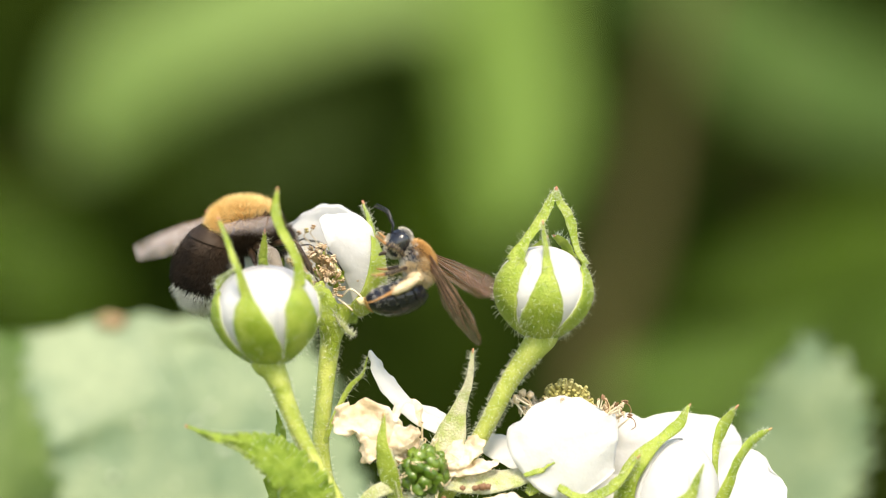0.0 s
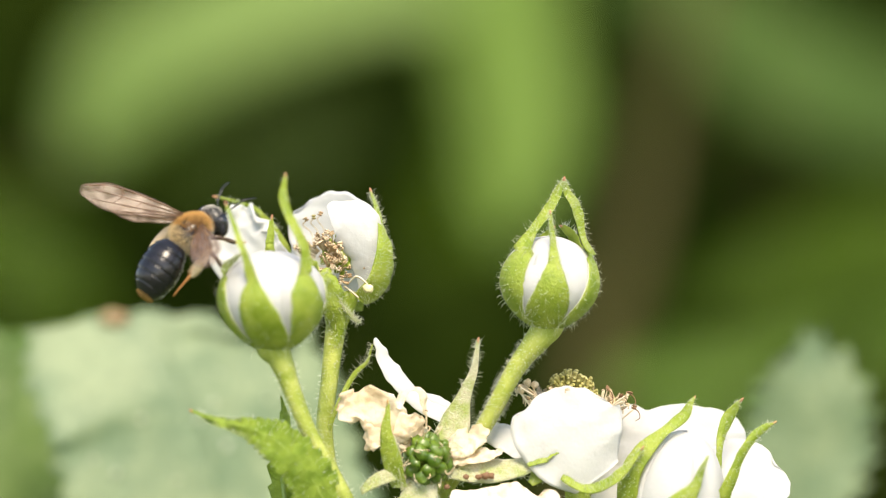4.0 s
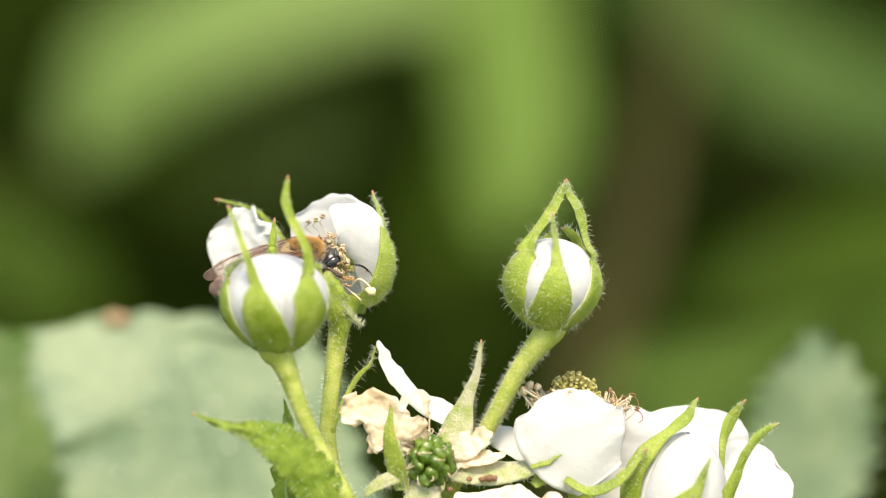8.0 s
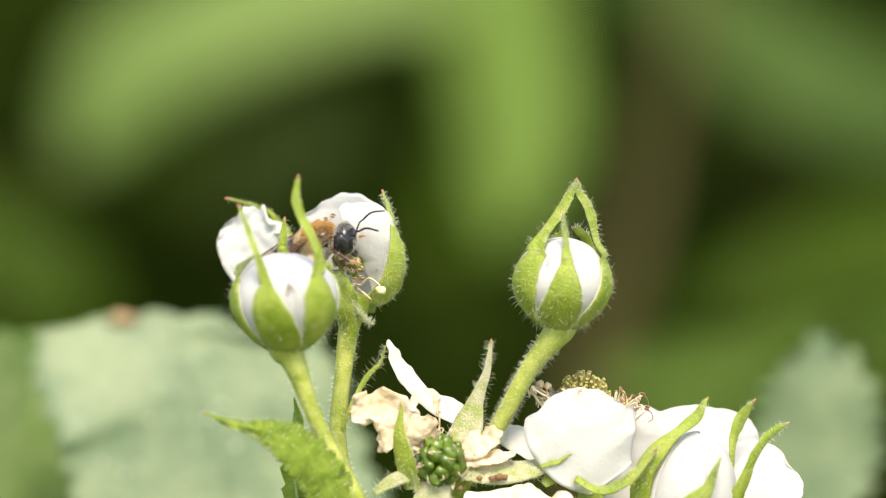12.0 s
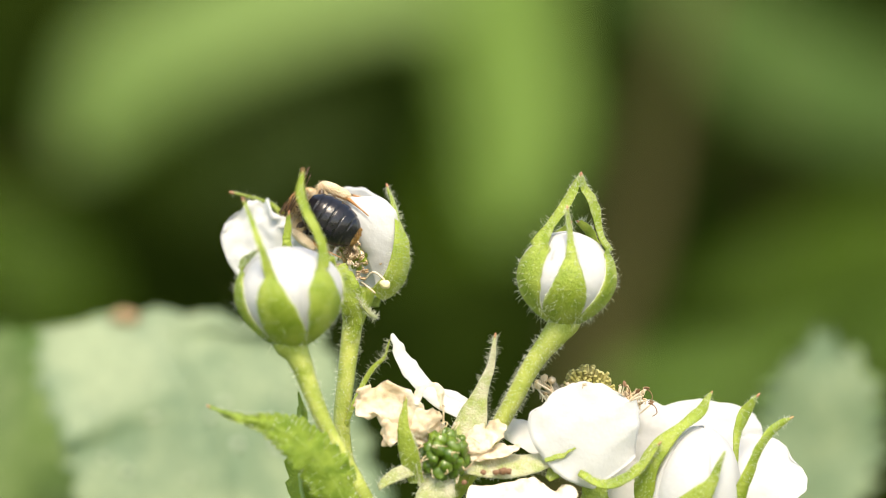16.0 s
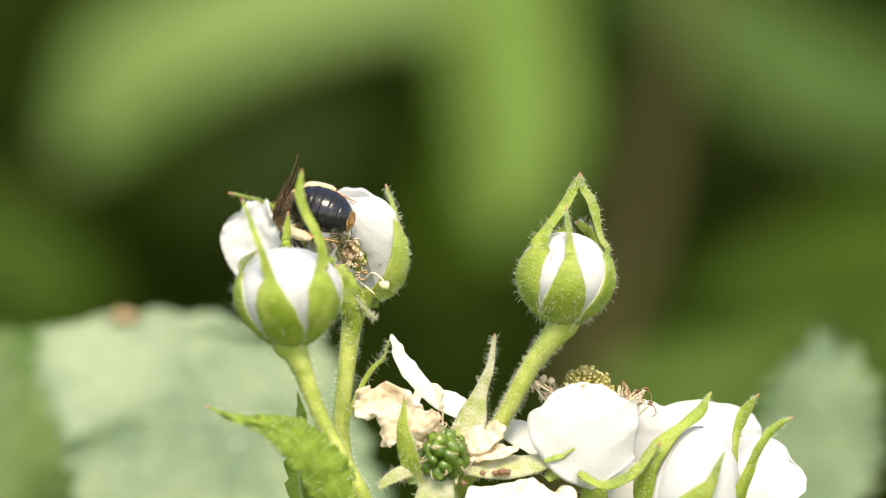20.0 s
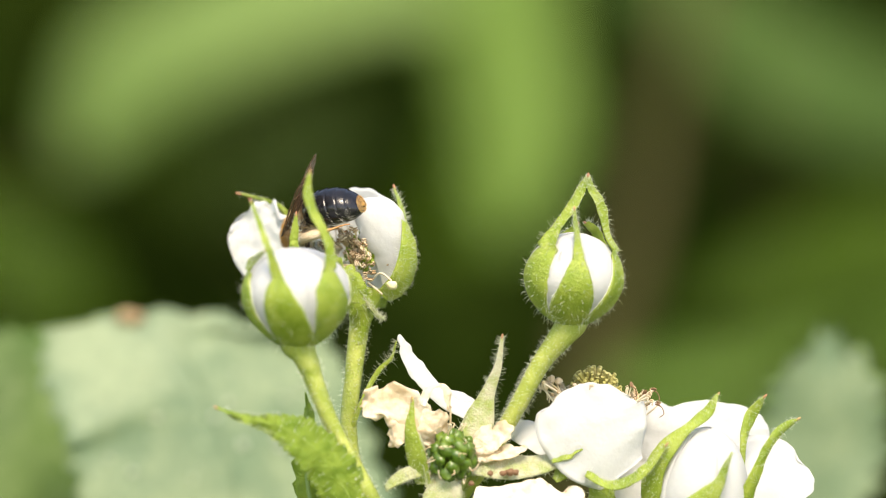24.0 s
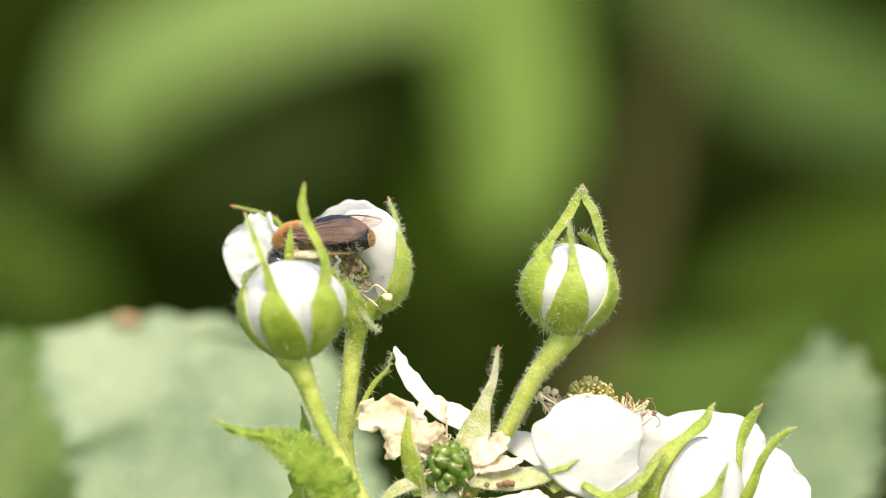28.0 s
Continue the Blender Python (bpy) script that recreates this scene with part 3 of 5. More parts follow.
    ob = thing("bract_leaf", (-7, -3.5, -24.5), "small fresh green bramble leaf with a serrated rim and red tip", "leaf")
    pts = [(-8.0, -4.6, -24.6), (-9.5, -5.8, -21.8), (-11.3, -6.8, -18.7), (-13.6, -7.6, -16.3), (-15.6, -8.0, -15.2), (-17.3, -8.5, -14.7), (-19.0, -9.0, -14.3), (-20.95, -9.2, -13.5)]
    wide = [1.5, 2.0, 2.15, 1.85, 1.25, 0.62, 0.38, 0.1]
    face = Vector((0.1, -0.95, 0.22))
    bl = part("blade", Shape().blade(pts, wide, tuple(face), 0.03, 0.2, 120, 20, 22, 0.24, 0.7, 2, 0.9, 0.1), M_LEAF, ob)
    rim = Shape()
    rng = random.Random(77)
    lp = line(pts, 0, 50)
    wl = [v[0] for v in line([(w, 0, 0) for w in wide], 0, 50)]
    for _ in range(700):
        i = rng.randrange(1, 49)
        d = (lp[i + 1] - lp[i - 1]).normalized()
        side = d.cross(face).normalized()
        x = rng.choice((-1, 1)) * rng.uniform(0.1, 1) ** 0.4
        rim.hair(lp[i] + side * x * wl[i], Vector((rng.uniform(-.5, .5), -0.8, 0.5)) + side * x, rng.uniform(0.15, 0.45), 0.01, rng.uniform(-.4, .5))
    part("hairs", rim, M_HAIR, bl)
    glands = Shape()
    for _ in range(34):
        i = rng.randrange(4, 30)
        d = (lp[i + 1] - lp[i - 1]).normalized()
        q = rng.uniform(0.03, 0.07)
        glands.blob(lp[i] + d.cross(face).normalized() * rng.uniform(-0.85, 0.85) * wl[i] + face * 0.16, (q, q, q), None, 7, 5)
    part("glands", glands, M_FELT, bl, "tiny pale glistening glands")
    o = face * 0.07
    part("midrib", Shape().tube([Vector(p) + o for p in pts], [0.09, 0.08, 0.07, 0.06, 0.06, 0.06, 0.06, 0.06], 6, 4), M_LEAF_RIB, bl)
    for i in range(1, 5):
        for q in (0.1, 0.6):
            a = Vector(pts[i]).lerp(Vector(pts[i + 1]), q)
            w = wide[i] + (wide[i + 1] - wide[i]) * q
            d = (Vector(pts[i + 1]) - Vector(pts[i])).normalized()
            side = d.cross(face).normalized()
            for sg in (-1, 1):
                e = a + (side * sg + d * 0.8) * w * 0.8 - face * 0.12 * w
                part("side_vein", Shape().tube([a + o * 0.9, a.lerp(e, 0.5) + o * 0.7, e + o * 0.4], [0.06, 0.05, 0.02], 5, 3), M_LEAF, bl)
    part("tip", Shape().blob(pts[-1], (0.15, 0.15, 0.42), around(Vector(pts[-1]) - Vector(pts[-2])), 7, 5), M_SEPAL_RED, bl, "pinkish leaf tip")
    SWAYING.append(ob)

    ob = thing("bract_leaf", (-8, -2, -26), "narrow dark green bramble leaflet beneath the bud stalk", "leaf")
    pts = [(-11.0, -2.6, -25.5), (-12.9, -3, -22.5), (-13.5, -3.2, -19.8), (-13.5, -3.2, -16.8), (-13.4, -3, -14.4), (-13.6, -2.8, -12.3)]
    bl = part("blade", Shape().blade(pts, [0.9, 1.25, 1.3, 1.0, 0.5, 0.05], (-0.25, -0.95, 0.1), 0.1, 0.2, 50, 12, 8, 0.4, 0.5, 5, 0.5, 0.15), M_LEAF, ob)
    part("midrib", Shape().tube([(-8, -2, -26)] + [(x, y - 0.12, z) for x, y, z in pts[:-1]], [0.4, 0.3, 0.2, 0.15, 0.12, 0.08], 6, 4), M_VEIN, bl)
    SWAYING.append(ob)

    ob = thing("bract", (-10, 3, -16.5), "thin hairy green bract on the flower stalk", "leaf")
    sepal(ob, [(-9.9, 3, -16.2), (-8.8, 3, -13.4), (-7.4, 3, -10.7), (-6.2, 3, -9.5), (-5.7, 3, -8.0)], [0.2, 0.22, 0.22, 0.15, 0.05], (0.3, -1, 0), 21, M_SEPAL, 0.3, 150, tip=False, hl=0.7)
    SWAYING.append(ob)

    NEAR_LEAVES.append(big_leaf("bramble_leaf", "broad pale grey-green serrated bramble leaf with rust-spotted rim",
        [(-19.4, 52, -40), (-21.0, 53, -31), (-22.8, 54.5, -23.5), (-25.2, 56, -16), (-27.4, 57, -11.8), (-28.7, 58, -9.0), (-28.8, 59, -6.2)], [17, 16.4, 15.8, 15.4, 15.0, 14.4, 12.8], (0.1, -0.75, 0.6), M_LEAF_PALE,
        [(-16, 56, -60), (4, 14, -100)], 1, teeth=17, tooth=0.12, vein_mat=M_LEAF_PALE, vein_r=0.2, ruffle=1.3, bow=0.004, reach=0.5, glints=13))
    part("rust_spot", Shape().blob((-33.6, 57.9, -6.9), (1.5, 0.3, 0.9), None, 10, 6, 0.5, 3), M_RUST, NEAR_LEAVES[-1], "rusty brown spot on the rim")
    NEAR_LEAVES.append(big_leaf("bramble_leaf", "darker green bramble leaf partly under a paler one",
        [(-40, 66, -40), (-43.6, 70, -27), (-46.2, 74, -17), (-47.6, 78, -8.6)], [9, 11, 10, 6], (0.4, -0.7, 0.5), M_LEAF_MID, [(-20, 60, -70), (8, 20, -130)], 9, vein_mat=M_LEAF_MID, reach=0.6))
    NEAR_LEAVES.append(big_leaf("bramble_leaf", "pale bramble leaf standing upright behind the white flower",
        [(37, 80, -38), (39.6, 80, -26.5), (40.3, 80, -20.4), (40.6, 80, -14.8), (40.4, 81, -9.2)], [4.5, 5.8, 7.0, 5.8, 0.8], (-0.05, -0.78, 0.62), M_LEAF_PALE,
        [(30, 68, -60), (14, 30, -250)], 5, teeth=9, tooth=0.42, vein_mat=M_LEAF_PALE, vein_r=0.1))
    # leaves far behind; the darker ones carry their shade in the material tone
    far = "leaves of the thicket behind"

    def far_leaf(label, k, y, pts, widths, outs, material, petiole, seed):
        k, y = k * (344 + 2.2 * y) / (344 + y), 2.2 * y
        up = [(x * k, y, z * k) for x, z in pts]
        petiole = petiole[:-1] + [(petiole[-1][0], -1002 / k)]
        big_leaf("bramble_leaf", label, up, [w * k for w in widths], outs, material, [(x * k, y + 20, z * k) for x, z in petiole], seed, group=far, stem=M_BGSTEM)

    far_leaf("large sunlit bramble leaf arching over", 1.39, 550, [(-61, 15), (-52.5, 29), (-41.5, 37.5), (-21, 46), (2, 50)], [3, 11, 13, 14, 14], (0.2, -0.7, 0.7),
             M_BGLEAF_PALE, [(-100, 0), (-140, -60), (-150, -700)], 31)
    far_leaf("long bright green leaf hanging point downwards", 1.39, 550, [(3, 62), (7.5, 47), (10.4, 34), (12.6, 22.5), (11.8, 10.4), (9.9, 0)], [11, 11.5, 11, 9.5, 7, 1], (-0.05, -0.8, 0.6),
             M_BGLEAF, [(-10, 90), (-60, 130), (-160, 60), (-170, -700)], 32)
    far_leaf("leaf with open shade put into its dull green", 1.3, 700, [(40, 62), (62, 46), (80, 35), (108, 26)], [8, 13, 14, 9], (-0.1, -0.8, 0.5),
             M_BGLEAF_OPEN_SHADE, [(20, 80), (60, 130), (180, 60), (180, -560)], 33)
    far_leaf("leaf in the thicket, its shade put into a deep green", 1.2, 560, [(50, -13), (65, -6), (80, 0), (98, 3)], [5, 9, 11, 9], (0, -0.8, 0.5),
             M_BGLEAF_DEEP_SHADE, [(90, -30), (150, -60), (150, -700)], 34)
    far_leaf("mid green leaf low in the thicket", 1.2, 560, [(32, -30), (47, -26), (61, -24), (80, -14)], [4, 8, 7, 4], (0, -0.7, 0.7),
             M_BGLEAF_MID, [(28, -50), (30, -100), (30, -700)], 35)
    far_leaf("leaf at the thicket's edge, its shade put into an olive green", 1.2, 560, [(-97, 10), (-86, 2), (-76, -6), (-66, -14)], [6, 12, 11, 4], (0.3, -0.8, 0.3),
             M_BGLEAF_DEEP_SHADE, [(-110, -40), (-120, -100), (-120, -700)], 36)
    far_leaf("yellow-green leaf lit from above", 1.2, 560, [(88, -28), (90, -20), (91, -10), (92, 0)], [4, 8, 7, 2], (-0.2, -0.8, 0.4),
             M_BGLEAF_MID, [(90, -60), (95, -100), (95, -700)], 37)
    far_leaf("leaf half lost in the thicket, shade put into its colour", 1.3, 620, [(-46, 9), (-35, 16), (-24, 21), (-12, 25)], [4, 8, 8, 4], (0, -0.8, 0.5),
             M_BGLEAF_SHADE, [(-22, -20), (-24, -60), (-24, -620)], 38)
    far_leaf("hanging leaf with half shade put into its green", 1.39, 640, [(12, 34), (8, 21), (3, 9), (-2, -3)], [4, 7.5, 7.5, 2], (-0.1, -0.8, 0.5),
             M_BGLEAF_DEEP_SHADE, [(30, 60), (60, 30), (60, -700)], 39)
    ob = thing("bramble_cane", (44, 960, -1000), "old brown bramble cane in the thicket behind", "plant stem")
    stem = part("stem", Shape().tube([(88, 960, 101), (79, 960, 68), (70, 960, 26), (59, 960, -15), (48, 960, -59), (46, 960, -330), (44, 960, -1000)],
                              [3.6, 4.4, 5.2, 5.8, 6.4, 7.5, 9], 10, 5), M_BGSTEM, ob)
    rng = random.Random(40)
    for i in range(26):
        f = rng.random()
        p = Vector((48 + 40 * f + rng.uniform(-2, 2), 956, -59 + 160 * f))
        d = Vector((rng.choice((-1, 1)), rng.uniform(-.6, .2), rng.uniform(-.5, .1)))
        part("prickle", Shape().tube([p, p + d * 3.5, p + d * 7 + Vector((0, 0, -1.5))], [1.6, 0.9, 0.15], 6, 3), M_BGSTEM, stem)


def opened_flower():
    rng = random.Random(5)
    ob = thing("bramble_flower", (-5, 4, -28), "half-open white bramble flower with withered brown stamens on hairy stalk", "flower", "bramble flowers")
    st = [(-8.95, 4.1, -5.6), (-9.6, 4, -11), (-10.0, 3.5, -16.5), (-8.8, 3, -21.5), (-5, 4, -28)]
    r = [0.95, 0.78, 0.78, 0.85, 1.0]
    s = part("stalk", Shape().tube(st, r, 10, 6), M_STALK, ob)
    part("hairs", stalk_hairs(st, r, 640, 0.55, rng, True), M_HAIR, s)
    part("receptacle", Shape().tube([(-8.7, 4.6, -3.4), (-8.8, 4.4, -4.6), (-8.95, 4.2, -5.8), (-9.1, 4.1, -7.2)], [1.75, 1.5, 1.1, 0.76], 16, 5), M_SEPAL, ob)
    petal(ob, [(-7.8, 6.3, -4.3), (-8.2, 7.3, -0.6), (-8.7, 7.2, 2.4), (-8.3, 6.2, 5.7)], [1.6, 3.9, 4.8, 4.3], (0.25, 1, -0.1), 1, bow=0.12, ruffle=0.45, rounded=0.6)
    petal(ob, [(-6.3, 4.8, -3.2), (-6.4, 3.6, 0.2), (-7.7, 3.0, 3.0), (-9.9, 3.8, 4.4)], [0.7, 1.9, 2.3, 0.7], (-0.2, -1, 0.3), 2, bow=0.16, ruffle=0.5, label="white petal folded inward over the stamens")
    petal(ob, [(-12.0, 7.2, -4.0), (-15.7, 7.8, -1.4), (-17.7, 8.5, 1.3), (-18.0, 8.6, 4.5)], [1.4, 3.0, 3.5, 2.7], (0.3, 1, -0.1), 3, bow=0.12, ruffle=0.95, wave=0.8, ragged=1.1, label="crumpled white petal leaning outward")
    petal(ob, [(-10.5, 7.5, -3.5), (-11.5, 8.2, 0.0), (-12.5, 8.5, 2.0)], [1.2, 2.0, 1.0], (0, 1, 0), 4, bow=0.1, ruffle=0.6)
    sepal(ob, [(-6.9, 4.0, -4.1), (-5.2, 3.4, -2.6), (-4.65, 3.0, 0.0), (-5.0, 3.6, 2.7), (-6.0, 5.0, 5.8)], [0.9, 1.3, 1.0, 0.42, 0.1], (0.85, -1, -0.1), 5, bow=0.3, hairs=560, hl=0.52)
    sepal(ob, [(-9.2, 3.35, -8.2), (-8.9, 2.9, -6.4), (-9.2, 2.0, -4.4), (-9.6, 1.8, -2.6), (-9.8, 1.9, -1.2)], [0.3, 0.75, 1.15, 0.9, 0.25], (-0.15, -1, 0.1), 6, bow=0.2, hairs=300, tip=False, ruffle=0.9)
    sepal(ob, [(-9.0, 2.0, -3.4), (-8.3, 2.2, -4.6), (-7.5, 2.6, -5.6), (-6.9, 3.0, -6.0)], [0.08, 0.15, 0.2, 0.1], (0.5, -1, 0.3), 16, M_SEPAL_PALE, 0.3, 260, tip=False, label="pale felted sepal edge")
    sepal(ob, [(-11, 8.0, -5), (-13.8, 9.0, 0.6), (-16.0, 9.2, 3.7), (-18.0, 9.2, 4.7), (-20.2, 9.2, 5.25)], [0.5, 0.4, 0.24, 0.18, 0.08], (0.2, 1, 0.2), 7, bow=0.2, hairs=160)
    sepal(ob, [(-7.8, 8.0, -5), (-7.0, 9.0, 0.0), (-7.2, 8.8, 2.6), (-7.6, 8.6, 3.8)], [1.0, 1.4, 0.45, 0.15], (0.2, 1, 0), 8, bow=0.2, hairs=160)
    for i in range(26):
        a, q = i * 2.39996, math.sqrt((i + 0.5) / 26)
        d = Vector((math.cos(a) * q, -0.55 * math.sqrt(max(0.05, 1 - q * q)), math.sin(a) * q))
        p = Vector((-8.9, 5.3, -0.3)) + Vector((d.x * 1.5, d.y * 1.9, d.z * 1.6))
        part("carpel", Shape().tube([p, p + Vector((0.05, -0.2, 0.35)), p + Vector((-0.1, -0.3, 0.8))], [0.24, 0.27, 0.12], 7, 3), M_SEPAL if i % 4 else M_FRESH, ob)
    stamens(ob, (-10.1, 4.2, -0.5), (-0.35, -0.9, 0.15), 1.2, 90, 1.5, rng, 0.6, anther=0.25)
    stamens(ob, (-9.3, 3.8, -1.7), (-0.1, -0.9, 0.25), 0.9, 18, 1.0, rng, 0.6, anther=0.24)
    for x, y, z in ((-11.8, 4.6, 3.2), (-10.5, 4.4, 3.7), (-6.5, 4.0, -1.2), (-11.1, 4.4, 3.4)):
        s = part("stamen", Shape().tube([(x * 0.7 - 2.9, y + 1.0, z * 0.3), (x * 0.85 - 1.3, y + 1.3, z * 0.62), (x - 0.3, y + 1.1, z - 0.5), (x + 0.1, y + 0.7, z - 0.1), (x, y + 0.4, z)], [0.07, 0.06, 0.055, 0.05, 0.05], 6, 4), M_FILAMENT, ob)
        two_lobes(s, Vector((x, y + 0.3, z)), 0.26, Euler((1.2, x, 0.4)).to_matrix(), M_CARPEL if x == -11.1 else M_ANTHER)
    s = part("stamen", Shape().tube([(-8.0, 3.4, -2.6), (-7.2, 2.6, -1.9), (-6.3, 2.2, -2.5), (-6.2, 2.1, -2.9)], [0.1, 0.1, 0.09, 0.08], 6, 4), M_FILAMENT, ob)
    part("anther", Shape().blob((-6.1, 2.1, -3.0), (0.5, 0.35, 0.4), None, 9, 6, 0.5, 2), M_FRESH, s, "pale yellow fresh anther")
    s = part("stamen", Shape().tube([(-8.3, 3.4, -2.8), (-7.6, 2.6, -3.3), (-7.0, 2.3, -3.8)], [0.1, 0.1, 0.08], 6, 4), M_FILAMENT, ob)
    return ob


def spent_flower():
    rng = random.Random(8)
    ob = thing("bramble_flower", (-3, 4, -29), "spent bramble flower with green berry, felted sepals and dried petals", "flower", "bramble flowers")
    st = [(-0.7, -0.5, -19.5), (-1.5, 0.5, -23), (-3, 4, -29)]
    s = part("stalk", Shape().tube(st, [1.6, 0.9, 1.0], 10, 5), M_STALK, ob)
    part("hairs", stalk_hairs(st, [1.6, 0.9, 1.0], 120, 0.6, rng), M_HAIR, s)
    part("receptacle", Shape().blob((-0.7, -1.2, -18.2), (2.0, 1.2, 2.0), None, 14, 9, 0.1), M_SEPAL_PALE, ob)
    for i in range(34):
        zz = 1 - (i + 0.5) / 16
        if zz < -0.25:
            break
        a = i * 2.39996
        q = math.sqrt(max(0, 1 - zz * zz))
        d = Vector((math.cos(a) * q, -zz, math.sin(a) * q))
        p = Vector((-0.7, -2.4, -17.9)) + d * 1.75
        dr = part("drupelet", Shape().blob(p, [q * rng.uniform(0.82, 1.12) for q in (0.55, 0.66, 0.84)], around(d.cross(Vector((0.3, 0.2, 1))) + Vector((rng.uniform(-.6, .6), rng.uniform(-.6, .6), 0.6))), 12, 8, 0.4, i), M_FRUIT, ob)
        e = p + d * 0.5
        part("style", Shape().tube([e, e + d * 0.6 + Vector((rng.uniform(-.4, .4), 0, rng.uniform(-.4, .4))), e + d * 0.5 + Vector((rng.uniform(-1, 1), 0, rng.uniform(-1, 1)))], [0.06, 0.05, 0.03], 5, 3), M_DRY, dr)
    sepal(ob, [(0.6, -1.0, -17.6), (1.5, -0.4, -15.2), (2.35, 0.0, -12.6), (3.3, 0.0, -10.0), (3.65, 0.2, -7.5)], [1.3, 1.45, 0.68, 0.32, 0.1], (-0.2, -1, 0.2), 31, M_SEPAL_PALE, 0.2, 500, hl=0.6, label="pale felted sepal standing upright")
    sepal(ob, [(-3.3, -2.5, -20.4), (-4.0, -3.4, -17.9), (-4.4, -3.9, -15.3), (-4.3, -3.9, -12.9)], [0.75, 0.95, 0.5, 0.14], (-0.5, -1, 0), 32, M_SEPAL, 0.3, 160)
    sepal(ob, [(-2.9, -2.6, -20.6), (-3.2, -3.3, -18.2), (-3.7, -3.7, -15.9)], [0.25, 0.3, 0.12], (0.7, -1, 0), 33, M_SEPAL_PALE, 0.3, 120, tip=False, label="white felted rim of a sepal")
    sepal(ob, [(-2.4, -2.2, -19.2), (-3.8, -2.8, -19.2), (-5.2, -3.2, -19.7), (-6.6, -3.5, -20.7)], [0.5, 0.65, 0.58, 0.3], (0, -0.85, 0.5), 34, M_SEPAL_PALE, 0.3, 300, tip=False, ruffle=0.5)
    sepal(ob, [(0.8, -1.6, -18.8), (4.2, -2.0, -18.9), (7.2, -1.8, -18.6), (9.0, -1.8, -17.9), (10.6, -2.2, -17.3)], [0.9, 1.35, 1.0, 0.65, 0.2], (0, -0.75, 0.7), 35, M_SEPAL_PALE, 0.1, 500, label="pale felted sepal lying flat", hl=0.4)
    sepal(ob, [(8.0, -2.4, -18.4), (9.4, -2.5, -17.8), (10.8, -2.6, -17.2)], [0.3, 0.42, 0.1], (0, -0.75, 0.7), 36, M_SEPAL, 0.1, 60, tip=False, ruffle=0.6)
    sepal(ob, [(-1.0, -2.6, -19.6), (-1.6, -3.2, -21.5), (-2.4, -3.4, -24)], [1.1, 1.7, 1.0], (0, -1, 0.2), 37, M_SEPAL_PALE, 0.2, 300, tip=False)
    dry = "dried tan crumpled petal"
    petal(ob, [(-1.6, -1.6, -16.6), (-4.2, -2.4, -14.7), (-6.6, -2.6, -13.3), (-8.7, -3.2, -14.4)], [0.9, 1.8, 1.7, 1.0], (0, -1, 0.3), 41, M_DRYPETAL, 0.12, 1.9, 0.08, 0.65, dry)
    petal(ob, [(-1.4, -1.6, -16.4), (-2.3, -2.8, -15.0), (-2.9, -2.6, -13.9)], [1.0, 1.8, 1.2], (0.2, -1, 0.2), 42, M_DRYPETAL, 0.25, 1.2, 0.08, 0.6, dry)
    petal(ob, [(-3.5, -2.4, -13.4), (-2.9, -2.3, -12.1), (-1.9, -2.2, -11.8), (-1.1, -2.1, -12.6), (-1.0, -2.0, -14.0)], [0.5, 0.5, 0.45, 0.5, 0.4],
          [(-0.8, -0.7, 0.3), (-0.5, -0.6, 0.8), (0.2, -0.5, 1), (0.9, -0.6, 0.3), (0.9, -0.7, -0.2)], 48, M_DRYPETAL, 0.1, 0.4, 0.1, 0.9, "dried tan petal curled into a loop")
    petal(ob, [(-4.0, -2.2, -14.8), (-5.5, -2.8, -16.0), (-6.3, -2.8, -17.2)], [1.6, 1.1, 0.6], (-0.2, -1, 0), 43, M_DRYPETAL, 0.25, 1.4, 0.08, 0.7, dry)
    petal(ob, [(0.4, -1.4, -17.6), (2.2, -1.8, -16.6), (4.6, -2.0, -15.6)], [0.7, 1.4, 1.0], (-0.2, -0.8, 0.6), 44, M_DRYPETAL, 0.15, 1.2, 0.08, 0.8, dry)
    petal(ob, [(1.0, -1.8, -18.0), (3.4, -2.4, -17.7), (6.0, -2.2, -17.0)], [0.4, 0.7, 0.4], (0, -0.8, 0.6), 45, M_DRYPETAL, 0.15, 0.9, 0.12, 0.9, dry)
    petal(ob, [(0.9, 2, -14.4), (-1.8, 2, -12.6), (-4.0, 2, -10.2), (-5.4, 2, -7.3)], [0.9, 1.0, 0.95, 0.35], (0.7, -0.75, 0.5), 46, None, 0.25, 0.7, label="narrow white petal seen on edge")
    petal(ob, [(2.4, 2.9, -15.0), (1.0, 2.7, -13.7), (-0.3, 2.6, -12.8), (-1.4, 2.5, -12.0)], [0.45, 0.55, 0.5, 0.25], (0.4, -0.9, 0.4), 49, None, 0.2, 0.7, label="small crumpled white petal")
    petal(ob, [(1.2, -3.0, -21.4), (4.6, -4.2, -21.8), (8.0, -4.4, -22.0), (10.7, -4.6, -21.7)], [0.9, 2.0, 2.2, 1.7], (0, -0.8, 0.6), 47, M_PETAL_OLD, 0.06, 1.2, label="limp cream-white petal")
    stamens(ob, (-0.7, -1.8, -17.9), (0, -1, 0.1), 2.1, 11, 0.9, rng, 1.3, anther=0.13)
    for x, z, k in ((4.3, -19.3, 0.42), (3.7, -19.4, 0.34), (2.6, -19.4, 0.3), (4.8, -19.3, 0.34), (0.9, -20.3, 0.28)):
        part("withered_bit", Shape().blob((x, -3.1, z), (k, k * 0.8, k * 0.8), None, 8, 6, 0.5, x), M_SEED, ob)
    return ob


